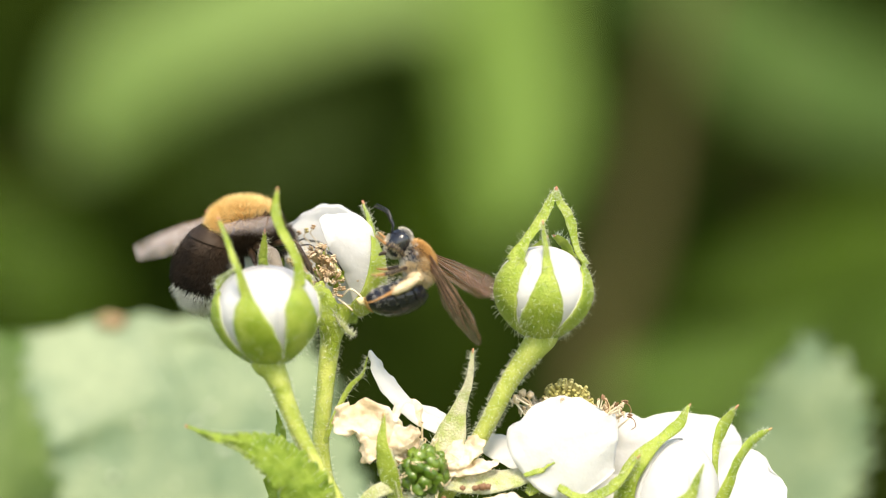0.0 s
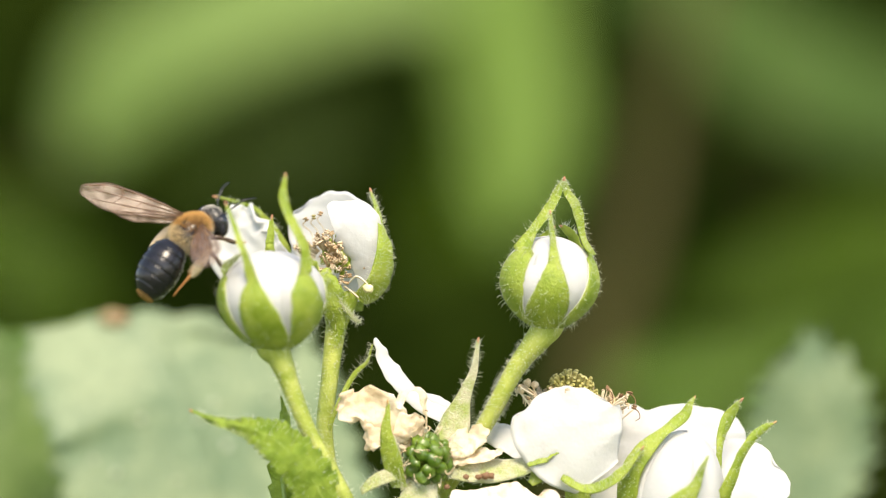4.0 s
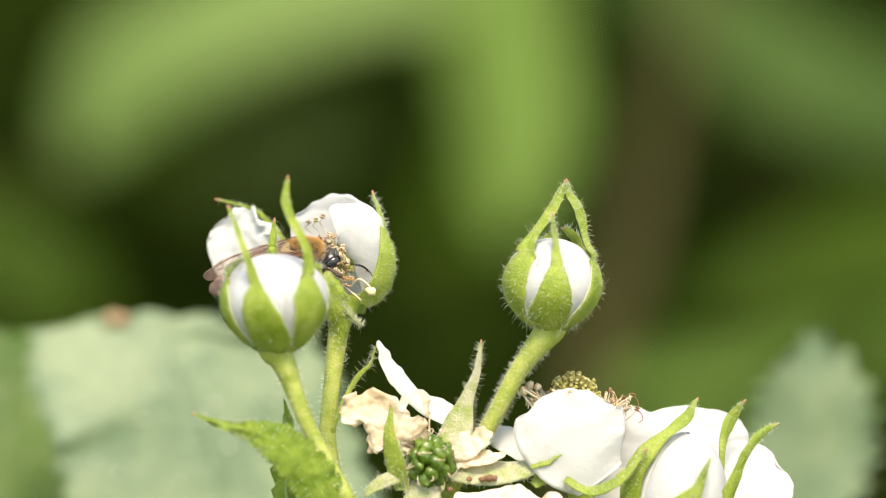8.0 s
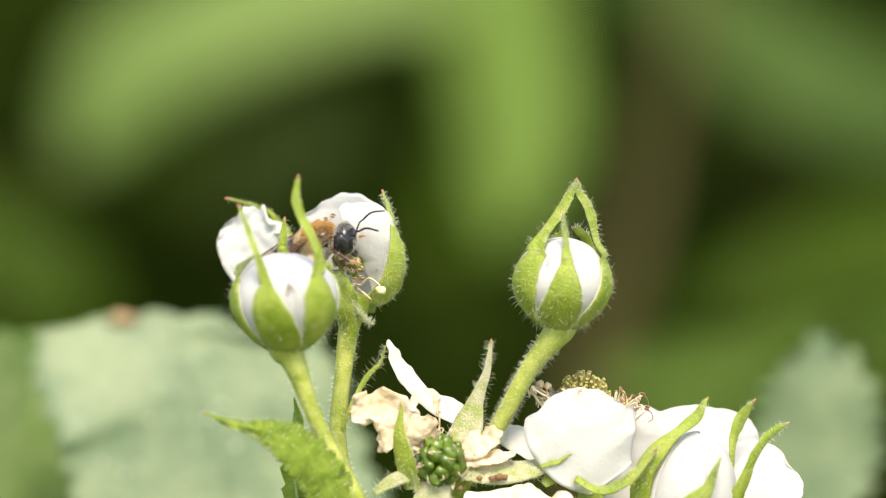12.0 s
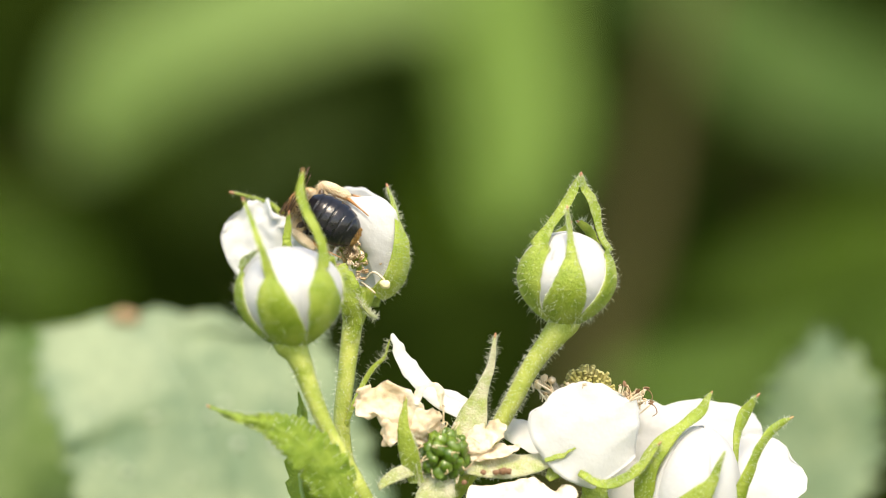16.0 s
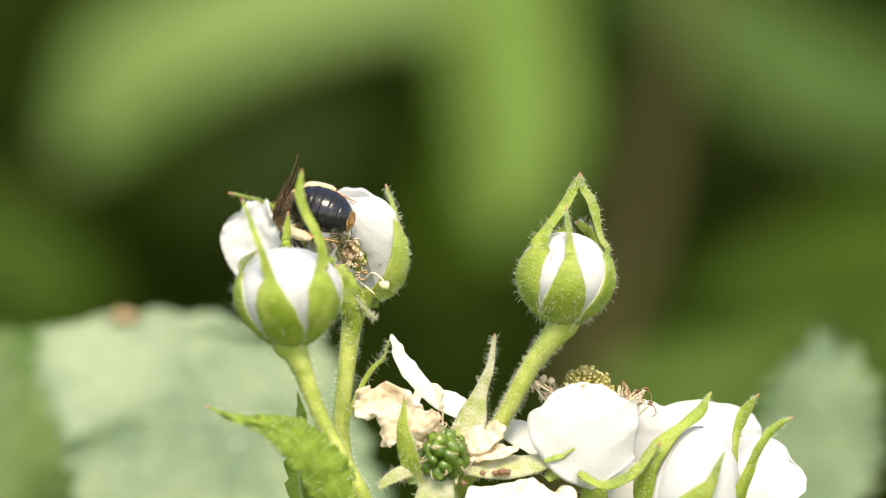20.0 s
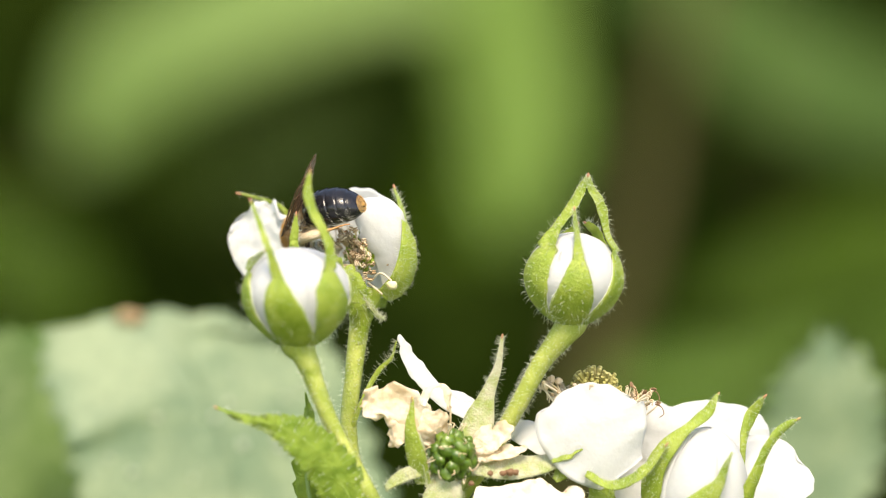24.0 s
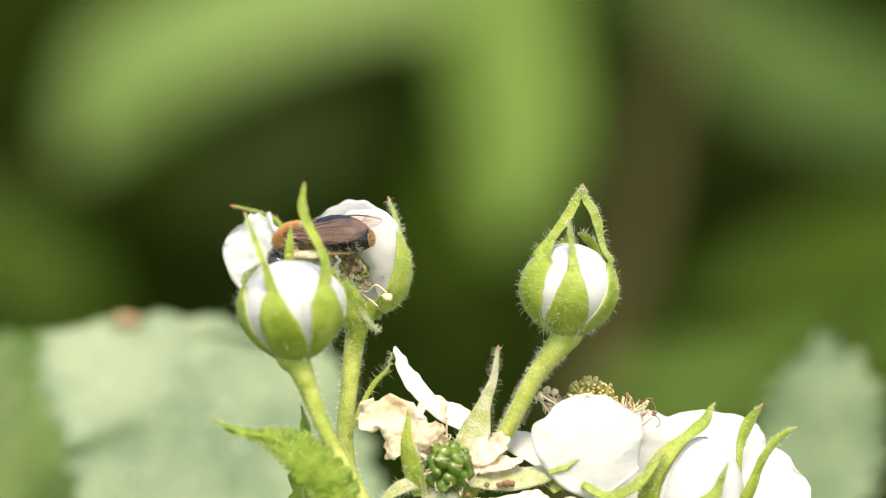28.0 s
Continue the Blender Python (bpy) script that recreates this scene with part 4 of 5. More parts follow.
def white_flower():
    rng = random.Random(9)
    ob = thing("bramble_flower", (-2, 6, -32), "open white bramble flower with a dome of yellow-green carpels", "flower", "bramble flowers")
    st = [(13, 3, -19), (11, 4, -24), (-2, 6, -32)]
    s = part("stalk", Shape().tube(st, [1.4, 1.0, 1.0], 10, 5), M_STALK, ob)
    part("hairs", stalk_hairs(st, [1.4, 1.0, 1.0], 120, 0.6, rng), M_HAIR, s)
    part("receptacle", Shape().blob((12.6, 3.6, -16), (3.0, 2.6, 3.2), None, 16, 10, 0.1), M_SEPAL, ob)
    dome = Vector((12.0, 3.6, -12.9))
    part("dome", Shape().blob(dome, (1.6, 1.5, 1.9), None, 14, 9), M_CARPEL, ob)
    for i in range(130):
        zz = 1 - (i + 0.5) / 130 * 1.1
        a = i * 2.39996
        q = math.sqrt(max(0, 1 - zz * zz))
        d = Vector((math.cos(a) * q, math.sin(a) * q, zz))
        p = dome + Vector((d.x * 1.5, d.y * 1.4, d.z * 1.7))
        e = p + d * rng.uniform(0.4, 0.85) + Vector((rng.uniform(-.2, .2), rng.uniform(-.15, .15), 0.25))
        part("style", Shape().tube([p, p.lerp(e, 0.6), e, e + d * 0.06], [0.2, 0.17, 0.15, 0.18], 6, 1).blob(e + d * 0.05, (0.19, 0.19, 0.09), around(d), 7, 4, 0.5, i), M_CARPEL, ob)
    stamens(ob, dome + Vector((0, 0, -1.8)), (0.1, 0, 1), 2.5, 70, 2.6, rng, 0.8, anther=0.18)
    for x, z in ((17.2, -12.3), (16.4, -12.6), (15.2, -11.9), (17.6, -13.6)):
        s = part("stamen", Shape().tube([(14.6, 3, -15.2), ((x + 14.6) / 2, 2.6, z - 1.2), (x, 2.4, z)], [0.09, 0.08, 0.06], 5, 4), M_FILAMENT, ob)
        two_lobes(s, Vector((x, 2.4, z + 0.12)), 0.24, Euler((x, z, 0.6)).to_matrix(), M_SEED)
        part("curl", Shape().tube([(x, 2.4, z), (x + 0.35, 2.3, z - 0.25), (x + 0.5, 2.3, z - 0.8), (x + 0.1, 2.3, z - 1.1)], [0.06, 0.05, 0.045, 0.03], 5, 3), M_SEED, s)
    for x, z in ((8.0, -11.6), (7.4, -12.2), (8.6, -11.8)):
        s = part("stamen", Shape().tube([(10.2, 3, -14.8), ((x + 10.0) / 2, 2.6, z - 1.6), (x, 2.4, z)], [0.12, 0.1, 0.08], 5, 4), M_FILAMENT, ob)
        part("anther", Shape().blob((x + 0.1, 2.4, z + 0.3), (0.35, 0.28, 0.35), None, 8, 6, 0.6, x), M_DRY, s)
    petal(ob, [(14.2, -1.6, -19.6), (12.7, -2.4, -17.3), (11.3, -2.6, -14.3), (10.8, -2.2, -11.5)], [2.4, 4.3, 5.0, 4.0], (0, -1, 0.2), 51, bow=0.05, ruffle=0.4, rounded=0.5, ragged=0.2)
    petal(ob, [(9.5, 3, -17.8), (6.6, 3, -16.4), (4.0, 3.2, -15.6)], [1.6, 1.7, 0.8], (0, -0.7, 0.7), 52, ruffle=0.6)
    petal(ob, [(15.0, 4.6, -24), (17.0, 5.6, -19), (17.4, 6.4, -16.0), (17.3, 7.0, -13.4)], [2.6, 3.6, 3.6, 2.8], (-0.1, -0.9, 0.3), 53, ruffle=0.25, ragged=0.15)
    petal(ob, [(20.6, 4.6, -25), (21.4, 5.0, -20), (21.7, 5.4, -16.6), (21.6, 6.0, -13.4)], [4.6, 6.0, 6.3, 5.5], (0, -1, 0.3), 54, bow=0.04, ruffle=0.5, ragged=0.15, rounded=0.22)
    petal(ob, [(23, 2.6, -26), (26.2, 3.0, -21.9), (29.0, 3.2, -20.6), (31.6, 3.2, -20.6)], [2.6, 5.2, 4.8, 2.0], (0, -1, 0.4), 55, bow=0.04, ruffle=0.5, ragged=0.2)
    sepal(ob, [(11.0, -2.6, -19.4), (13.3, -3.2, -20.4), (15.8, -3.6, -19.3), (18.0, -3.8, -16.8)], [0.35, 0.52, 0.5, 0.12], (0.1, -0.7, 0.7), 56, hairs=400)
    sepal(ob, [(12.2, -1.4, -20), (12.6, -1.8, -22.5), (13.4, -2, -25)], [1.0, 1.2, 0.8], (-0.3, -0.9, 0), 57, hairs=120, tip=False)
    sepal(ob, [(9.8, -1.0, -18.6), (8.9, -1.6, -19.4), (8.3, -1.8, -20)], [0.7, 0.7, 0.3], (-0.4, -0.9, 0), 58, hairs=80, tip=False)
    return ob


# ---- the bees: nose along +x, back along +z ----
M_BLACK = mat("chitin_black", (0.007, 0.007, 0.009), (0.014, 0.013, 0.016), 2500, 0.2, 0.07, spec=0.4)
M_EYE = mat("eye_black", (0.01, 0.01, 0.012), (0.02, 0.02, 0.024), 2500, 0.15, 0.1, spec=0.6)
M_LEGDARK = mat("leg_dark", (0.03, 0.02, 0.015), (0.06, 0.035, 0.02), 900, 0.35, 0.2)
M_LEGORANGE = mat("leg_orange", (0.36, 0.15, 0.045), (0.5, 0.26, 0.1), 900, 0.45, 0.2, 0.1)
M_POLLEN = mat("pollen_cream", (0.62, 0.47, 0.29), (0.76, 0.62, 0.43), 3500, 0.9, 0.9)
M_POLLEN_GREY = mat("pollen_grey", (0.25, 0.205, 0.155), (0.33, 0.275, 0.215), 900, 0.8, 0.4)
M_FUR_ORANGE = mat("fur_orange", (0.52, 0.27, 0.08), (0.64, 0.4, 0.15), 700, 0.7, 0.0, 0.2)
M_FUR_TAN = mat("fur_tan", (0.7, 0.53, 0.3), (0.78, 0.64, 0.42), 700, 0.7, 0.0, 0.2)
M_FUR_GREY = mat("fur_grey", (0.62, 0.58, 0.5), (0.7, 0.66, 0.58), 700, 0.7, 0.0, 0.2)
M_FUR_BLACK = mat("fur_black", (0.014, 0.01, 0.007), (0.045, 0.028, 0.017), 700, 0.6, 0.0, spec=0.15)
M_FUR_WHITE = mat("fur_white", (0.72, 0.7, 0.66), (0.8, 0.78, 0.74), 700, 0.7, 0.0, 0.2)
M_FUR_GINGER = mat("fur_ginger", (0.79, 0.53, 0.19), (0.88, 0.67, 0.33), 700, 0.7, 0.0, 0.35)
M_WING = wing_mat("wing_amber", (0.23, 0.155, 0.125), 0.23)
# tint paled so the membrane colour holds the sky's reflection
M_WING_B = wing_mat("wing_sky_pale", (0.5, 0.45, 0.42), 0.28)
M_WVEIN = mat("wing_vein", (0.08, 0.04, 0.02), (0.14, 0.07, 0.03), 900, 0.5, 0.1)


M_UNDERFUR = mat("underfur", (0.34, 0.16, 0.035), (0.45, 0.24, 0.06), 700, 0.8, 0.3)


def fur(centre, radii, count, length, rng, keep, back=0.5, r=0.02):
    """Bristles over a rounded body where keep(direction) holds, combed backwards."""
    s = Shape()
    n = 0
    while n < count:
        d = Vector((rng.gauss(0, 1), rng.gauss(0, 1), rng.gauss(0, 1))).normalized()
        n += 1
        if not keep(d):
            continue
        p = Vector(centre) + Vector((d.x * radii[0], d.y * radii[1], d.z * radii[2])) * 0.96
        nn = Vector((d.x / radii[0], d.y / radii[1], d.z / radii[2])).normalized()
        s.hair(p, nn + Vector((-back, 0, 0)) + Vector((rng.uniform(-.3, .3), rng.uniform(-.3, .3), rng.uniform(-.3, .3))), length * rng.uniform(0.6, 1.2), r)
    return s


def bee(name, label, k, th, ab, mats, furry, wing, seed):
    """th, ab: radii of thorax and abdomen. mats: fur, wing, tibia, pollen, tail fur. furry: length of the thorax fur. wing: length."""
    rng = random.Random(seed)
    m_fur, m_wing, m_tib, m_pol, m_tail = mats
    ob = thing(name, (0, 0, 0), label, "bee")
    tx, ty, tz = th
    t = part("thorax", Shape().blob((0, 0, 0), th, None, 18, 12, 0.05), M_BLACK if k else M_FUR_BLACK, ob)
    part("fur", fur((0, 0, 0), th, 9000 if k else 13000, furry, rng, (lambda d: d.z > 0.25 - 0.35 * rng.random() and d.x > -0.35 and (d - Vector((-0.1, 0.1, 1)).normalized()).length > 0.08 + 0.14 * rng.random()) if k else
                    (lambda d: d.z > min(0.86, max(0.15, 0.62 + 0.6 * d.x)) - 0.34 * rng.random()), 0.1, 0.016 if k else 0.02), m_fur, t, "dense ginger fur on the back")
    part("fur", fur((0, 0, 0), th, 2600 if k else 9000, furry * 0.8, rng, lambda d: d.z < (0.35 if k else min(0.66, max(-0.1, 0.4 + 0.6 * d.x))), 0.2), M_FUR_GREY if k else M_FUR_BLACK, t)
    if k:
        part("fur", fur((0, 0, 0), th, 6000, furry * 1.15, rng, lambda d: d.x < -0.3 - 0.2 * rng.random() or (abs(d.y) > 0.75 and d.x < 0.3), 0.5, 0.015), M_FUR_TAN, t)
    hx = tx * (1.28 if k else 1.2)
    hc = Vector((hx, 0, -0.28 * tz))
    hr = (tx * 0.55, ty * 0.98, tz * 1.02) if k else (tx * 0.36, ty * 0.52, tz * 0.62)
    neck = Vector((tx * (0.7 if k else 0.85), 0, -0.2 * tz))
    h = part("head", Shape().blob(hc, hr, None, 18, 12, 0.04), M_BLACK, ob, pivot=neck)
    for sg in (-1, 1):
        part("eye", Shape().blob(hc + Vector((-0.05, sg * hr[1] * 0.78, 0.05)), (hr[0] * 0.6, hr[1] * 0.3, hr[2] * (0.74 if k else 0.6)), None, 14, 10), M_EYE, h)
        a = hc + Vector((hr[0] * 0.85, sg * 0.25, 0.15 * tz))
        b = a + Vector((0.35, sg * 0.55, 0.75)) * (tx * 0.55)
        c = b + Vector((0.9, sg * 0.45, 0.55)) * (tx * 0.62)
        e = c + Vector((0.95, sg * 0.35, -0.1)) * (tx * 0.6)
        an = Shape().tube([a, b, b + (c - b) * 0.3, c, e], [0.08, 0.07, 0.09, 0.1, 0.07], 7, 4)
        part("antenna", an, M_BLACK, h)
        md = hc + Vector((hr[0] * 0.4, sg * 0.35, -hr[2] * 0.9))
        part("mandible", Shape().tube([md, md + Vector((0.3, -sg * 0.1, -0.35)), md + Vector((0.35, -sg * 0.3, -0.6))], [0.2, 0.16, 0.06], 6, 3), M_LEGDARK, h)
    part("fur", fur(hc, hr, 3000, furry * 0.55, rng, lambda d: abs(d.y) < 0.62 and (d.z < 0.15 or d.x < 0.4 or d.z > 0.75), -0.1, 0.01), M_FUR_GREY if k else M_FUR_BLACK, h)
    # abdomen on its waist
    ax, ay, az = ab
    w = Vector((-tx * (0.95 if k else 0.82), 0, -0.15 * tz))
    ac = w + Vector((-ax * 0.97, 0, -0.1))
    s = Shape()
    rows = []
    for i in range(85):
        u = i / 84
        x = ax - 2 * ax * u
        q = math.sqrt(max(0.0004, 1 - (abs(2 * u - 0.92) / 1.09) ** (2.35 if k else 2.3)))
        seg = (u * 6.2) % 1.0
        q *= 1 + (0.05 * seg - 0.06 * max(0.0, 1 - seg / 0.16)) * (1 if u > 0.06 else 0)
        arch = 0.9 * u * u * (1 if k else 0.4) - 0.25
        rows.append([ac + Vector((x, 0, -arch)) + Vector((0, ay * q * math.cos(g), az * q * math.sin(g) * (1 if math.sin(g) > 0 else 0.85))) for g in [2 * math.pi * j / 22 for j in range(22)]])
    b0 = s.grid(rows, True)
    s.f.append(tuple(b0 + j for j in range(22)))
    s.f.append(tuple(b0 + 84 * 22 + j for j in reversed(range(22))))
    a = part("abdomen", s, M_BLACK if k else M_FUR_BLACK, ob, "shiny black segmented abdomen" if k else "black furry abdomen", pivot=w)
    if k:
        fr, tips = Shape(), Shape()
        for _ in range(520):
            i = rng.choice((80, 81, 82, 83))
            j = rng.randrange(22)
            p = rows[i][j].lerp(rows[i][(j + 1) % 22], rng.random())
            out = (p - (ac + Vector((p.x - ac.x, 0, -0.6)))).normalized()
            fr.hair(p, Vector((-1, 0, -0.3)) - out * 0.25 + Vector((rng.uniform(-.2, .2), rng.uniform(-.3, .3), rng.uniform(-.3, .3))), rng.uniform(0.12, 0.3), 0.013)
        part("tail_tip", Shape().blob(ac + Vector((-ax * 0.92, 0, -0.58)), (0.34, ay * 0.2, az * 0.18), None, 14, 9, 0.1), M_UNDERFUR, a, "orange-brown last segment")
        part("tail_fringe", fr, m_tail, a, "orange fringe at the tail")
        for _ in range(2200):
            i = rng.choice((27, 40, 54, 67)) + rng.randrange(-4, 3)
            j = rng.randrange(22)
            if math.sin(2 * math.pi * j / 22) > rng.choice((0.0, -0.3, -0.5)):
                continue
            p = rows[i][j].lerp(rows[i][(j + 1) % 22], rng.random())
            tips.hair(p, Vector((-1, 0, 0)) + (p - ac) * 0.06 + Vector((0, rng.uniform(-.15, .15), rng.uniform(-.15, .15))), rng.uniform(0.15, 0.4), 0.0065)
        part("hair_bands", tips, M_FUR_GREY, a, "thin pale hair along the segments")
        part("fur", fur(ac, ab, 900, 0.28, rng, lambda d: d.z < -0.2 and d.x < 0.9, 0.9, 0.014), M_FUR_GREY, a)
        part("fur", fur(ac, ab, 500, 0.4, rng, lambda d: d.x > 0.75 and d.z > -0.2, 0.9, 0.016), M_FUR_TAN, a)
    else:
        part("fur", fur(ac, [ab[0] * 1.05, ab[1] * 1.12, ab[2] * 1.12], 15000, 0.7, rng, lambda d: d.x > -0.5, 0.9, 0.03), M_FUR_BLACK, a)
        part("tail_fur", fur(ac, [x * 1.04 for x in ab], 7000, 1.0, rng, lambda d: d.x < -0.48, 0.9, 0.026), m_tail, a, "white furry tail")
    # legs: front, middle, hind on both sides
    hind = []
    for sg in (-1, 1):
        for i, (x0, reach, fore) in enumerate(((0.55, 0.65 if k else 1.45, 0.9), (0.0, 1.15, 0.05), (-0.5 if k else 0.1, 1.25 if k else 0.95, -0.6 if k else 0.4))):
            o = Vector((x0 * tx, sg * ty * 0.5, -tz * 0.7))
            f = Vector((fore, sg * 1.0, -0.35)) * (tx * 0.75 * reach)
            g = Vector((fore * 0.8, sg * 0.5, -0.8)) * (tx * 0.7 * reach)
            e = Vector((fore * 0.9 + 0.1, sg * 0.25, -0.55)) * (tx * 0.75 * reach)
            if k and i == 2:
                f, g, e = Vector((0.7, sg * 1.55, 0.25)), Vector((-2.5, sg * 0.25, -0.1)), Vector((-2.5, -sg * 0.35, -0.25))
            if not k and i == 0:
                f, g, e = Vector((2.3, sg * 1.6, 0.7)), Vector((1.3, sg * 0.4, -2.6)), Vector((0.9, sg * 0.2, -1.3))
            if not k and i == 2:
                f, g = Vector((0.7, sg * 2.2, 0.5)), Vector((0.6, sg * 0.9, -1.5))
            fat = (1.0 if k else 1.35) if i < 2 else 1.5
            lg = part("leg", Shape().tube([o, o + f * 0.5 + Vector((0, 0, 0.12)), o + f], [0.2, 0.24 * fat, 0.16], 8, 4), M_LEGDARK, ob, pivot=o)
            if i == 2:
                hind.append((lg, o))
            part("tibia", Shape().tube([o + f, o + f + g * 0.5, o + f + g], [0.15, 0.2 * fat, 0.19 * fat], 8, 4), m_tib if i == 2 else M_LEGDARK, lg)
            q = o + f + g
            part("foot", Shape().tube([q, q + e * 0.4, q + e * 0.75, q + e + Vector((0.1, 0, -0.1))], [0.14 * fat, 0.1, 0.07, 0.05], 7, 4), m_tib, lg)
            part("bristles", stalk_hairs([o, o + f, o + f + g] if k and i == 2 else [o, o + f, o + f + g, q + e], [0.2, 0.18, 0.16, 0.06], 150 if i < 2 or not k else 1300, 0.4 if i < 2 else 0.5, rng), M_FUR_TAN if k else M_FUR_BLACK, lg)
            if i == 2:
                pl = o + f + g * (0.45 if k else 0.85)
                part("pollen_load", Shape().blob(pl + Vector((-0.1, sg * 0.2, 0.05)), (0.5, 0.42, 1.45) if k else (1.0, 0.85, 1.75), around(g), 16, 14, 0.2, seed + sg), m_pol, lg, "pale load of pollen")
                part("pollen_load", Shape().blob(o + f * 0.6 + Vector((0, sg * 0.15, -0.1)), (0.5, 0.45, 0.95), around(f), 14, 10, 0.45, seed + sg), m_pol if k else M_LEGDARK, lg)
    wings = []
    for sg in (-1, 1):
        for fore in (True, False):
            ln = wing if fore else wing * 0.7
            wd = wing * (0.145 if k else 0.17) if fore else wing * 0.12
            pv = Vector(((0.2 if k else 0.5) * tx if fore else (-0.1 if k else -0.25) * tx, sg * ty * 0.72, tz * (0.85 if k else 0.62) if fore else tz * (0.7 if k else 0.5)))
            s = Shape()
            us = (0, 0.2, 0.4, 0.6, 0.8, 1.0)
            pts = [pv + Vector((-ln * u, -sg * wd * 0.25 * min(1, u * 1.6), 0.05 * u)) for u in us]
            s.blade(pts, [0.12, wd * 0.55, wd * 0.82, wd, wd * 0.95, wd * 0.5], (0, 0, 1), 0.02, 0.02, 30, 10, 0, 0, 0.14, sg, 1.1, rounded=0.55)
            wg = part("forewing" if fore else "hindwing", s, m_wing, ob, "smoky amber veined wing", pivot=pv)
            lines = [[(0, 0.55), (0.3, 0.75), (0.7, 0.85), (0.97, 0.3)], [(0, 0.2), (0.4, 0.25), (0.85, 0.2)], [(0, -0.1), (0.4, -0.3), (0.8, -0.45)],
                     [(0.4, 0.25), (0.45, -0.3)], [(0.62, 0.85), (0.6, 0.22), (0.66, -0.35)], [(0.8, 0.8), (0.78, 0.2)], [(0, -0.3), (0.3, -0.65), (0.6, -0.85)]]
            for ln_pts in lines[: 7 if fore else 3]:
                v = [pv + Vector((-u * ln, sg * wd * (y * min(1, 0.25 + u * 1.6) - 0.25 * min(1, u * 1.6)), 0.03)) for u, y in ln_pts]
                part("vein", Shape().tube(v, [0.06] * (len(v) - 1) + [0.035], 5, 3), M_WVEIN, wg)
            wings.append((wg, sg, fore, pv))
    return ob, a, w, wings, h, neck, hind


def small_fly():
    ob = thing("fly", (0, 0, 0), "tiny dark fly with clear wings", "fly")
    part("body", Shape().blob((-0.12, 0, 0), (0.3, 0.12, 0.12), None, 10, 7), M_BLACK, ob)
    part("head", Shape().blob((0.22, 0, 0), (0.09, 0.11, 0.1), None, 9, 6), M_EYE, ob)
    for sg in (-1, 1):
        part("wing", Shape().blade([(0.06, sg * 0.08, 0.12), (-0.35, sg * 0.3, 0.15), (-0.7, sg * 0.4, 0.15)], [0.05, 0.16, 0.1], (0, 0, 1), 0, 0.02, 10, 4), M_WING_B, ob)
        for x in (-0.15, 0, 0.15):
            part("leg", Shape().tube([(x, sg * 0.1, -0.08), (x * 1.6, sg * 0.3, -0.05), (x * 2, sg * 0.4, -0.25)], [0.025, 0.02, 0.015], 4, 3), M_LEGDARK, ob)
    return ob


# ---- how things move ----
# the spray's swing against its rest: seconds, millimetres to the right and up, degrees of lean
SWAY = [
    (0, -0.94, -1.44, -0.68), (0.5, -0.9, -1.07, -0.03), (1, -0.43, -1.2, 0.56), (1.5, -0.21, -0.64, 0.19),
    (2, -0.58, -0.66, 0.03), (2.5, -0.59, -0.95, -0.35), (3, 0, -0, 0), (3.5, -0.45, -0.43, 0.21),
    (5.5, -0.67, -0.72, 0.02), (6, -0.52, -0.78, -0.03), (6.5, -0.49, -0.7, -0.07), (7, -0.43, -0.76, -0.06),
    (7.5, -0.33, -0.86, -0.02), (8, -0.29, -0.79, 0.02), (8.5, -0.23, -0.88, 0), (9, -0.12, -0.87, -0.09),
    (9.5, -0.03, -0.86, -0.02), (10, 0.09, -0.87, -0.02), (10.5, 0.18, -0.89, -0.08), (11, 0.25, -0.79, 0),
    (11.5, 0.48, -0.71, 0.11), (12, 0.6, -0.72, 0.05), (12.5, 0.64, -0.58, 0.05), (14.5, 0.93, -0.19, 0.22),
    (15, 1.02, -0.28, 0.15), (15.5, 0.88, -0.19, 0.09), (16, 0.96, -0.2, 0.13), (16.5, 0.73, -0.48, 0.05),
    (17, 0.65, -0.41, 0.14), (17.5, 0.79, -0.32, 0.16), (18, 0.72, -0.49, 0.1), (18.5, 0.57, -0.51, 0.05),
    (19, 0.81, -0.38, 0.06), (19.5, 0.72, -0.41, 0.09), (20, 0.89, -0.26, 0.1), (20.5, 1.11, -0.24, 0.09),
    (21, 0.95, -0.24, 0.09), (21.5, 1.2, -0.35, 0.17), (23.5, 1.38, -0.37, 0.2), (24, 1.58, -0.29, 0.14),
    (24.5, 1.44, -0.46, 0.1), (25, 1.59, -0.32, 0.07), (25.5, 1.8, -0.25, 0.09), (26, 1.84, -0.12, 0.15),
    (26.5, 2.11, -0.35, 0.1), (27, 1.25, -1.18, -0.09), (27.5, 1, -0.97, -0.19), (28, 1.23, -1.23, -0.25),
]
PIVOT = Vector((13.1, 0, -13.15))


def sway_at(t):
    for a, b in zip(SWAY, SWAY[1:]):
        if t <= b[0]:
            f = (t - a[0]) / (b[0] - a[0])
            f = max(0.0, f)
            return [x + (y - x) * f for x, y in zip(a[1:], b[1:])]
    return SWAY[-1][1:]


def sway(t):
    """The swing as a turn and shift of the whole spray, in the world."""
    dx, dz, lean = sway_at(t)
    p = HOME + PIVOT * MM
    return Matrix.Translation(p + Vector((dx, 0, dz)) * MM) @ Euler((0, radians(lean), 0)).to_matrix().to_4x4() @ Matrix.Translation(-p)


def heading(x, y, z, nose, back):
    """A pose in millimetres with the nose and the back pointing the ways given."""
    n = Vector(nose).normalized()
    s = Vector(back).cross(n).normalized()
    u = n.cross(s)
    m = Matrix((n, s, u)).transposed().to_4x4()
    m.translation = HOME + Vector((x, y, z)) * MM
    return m


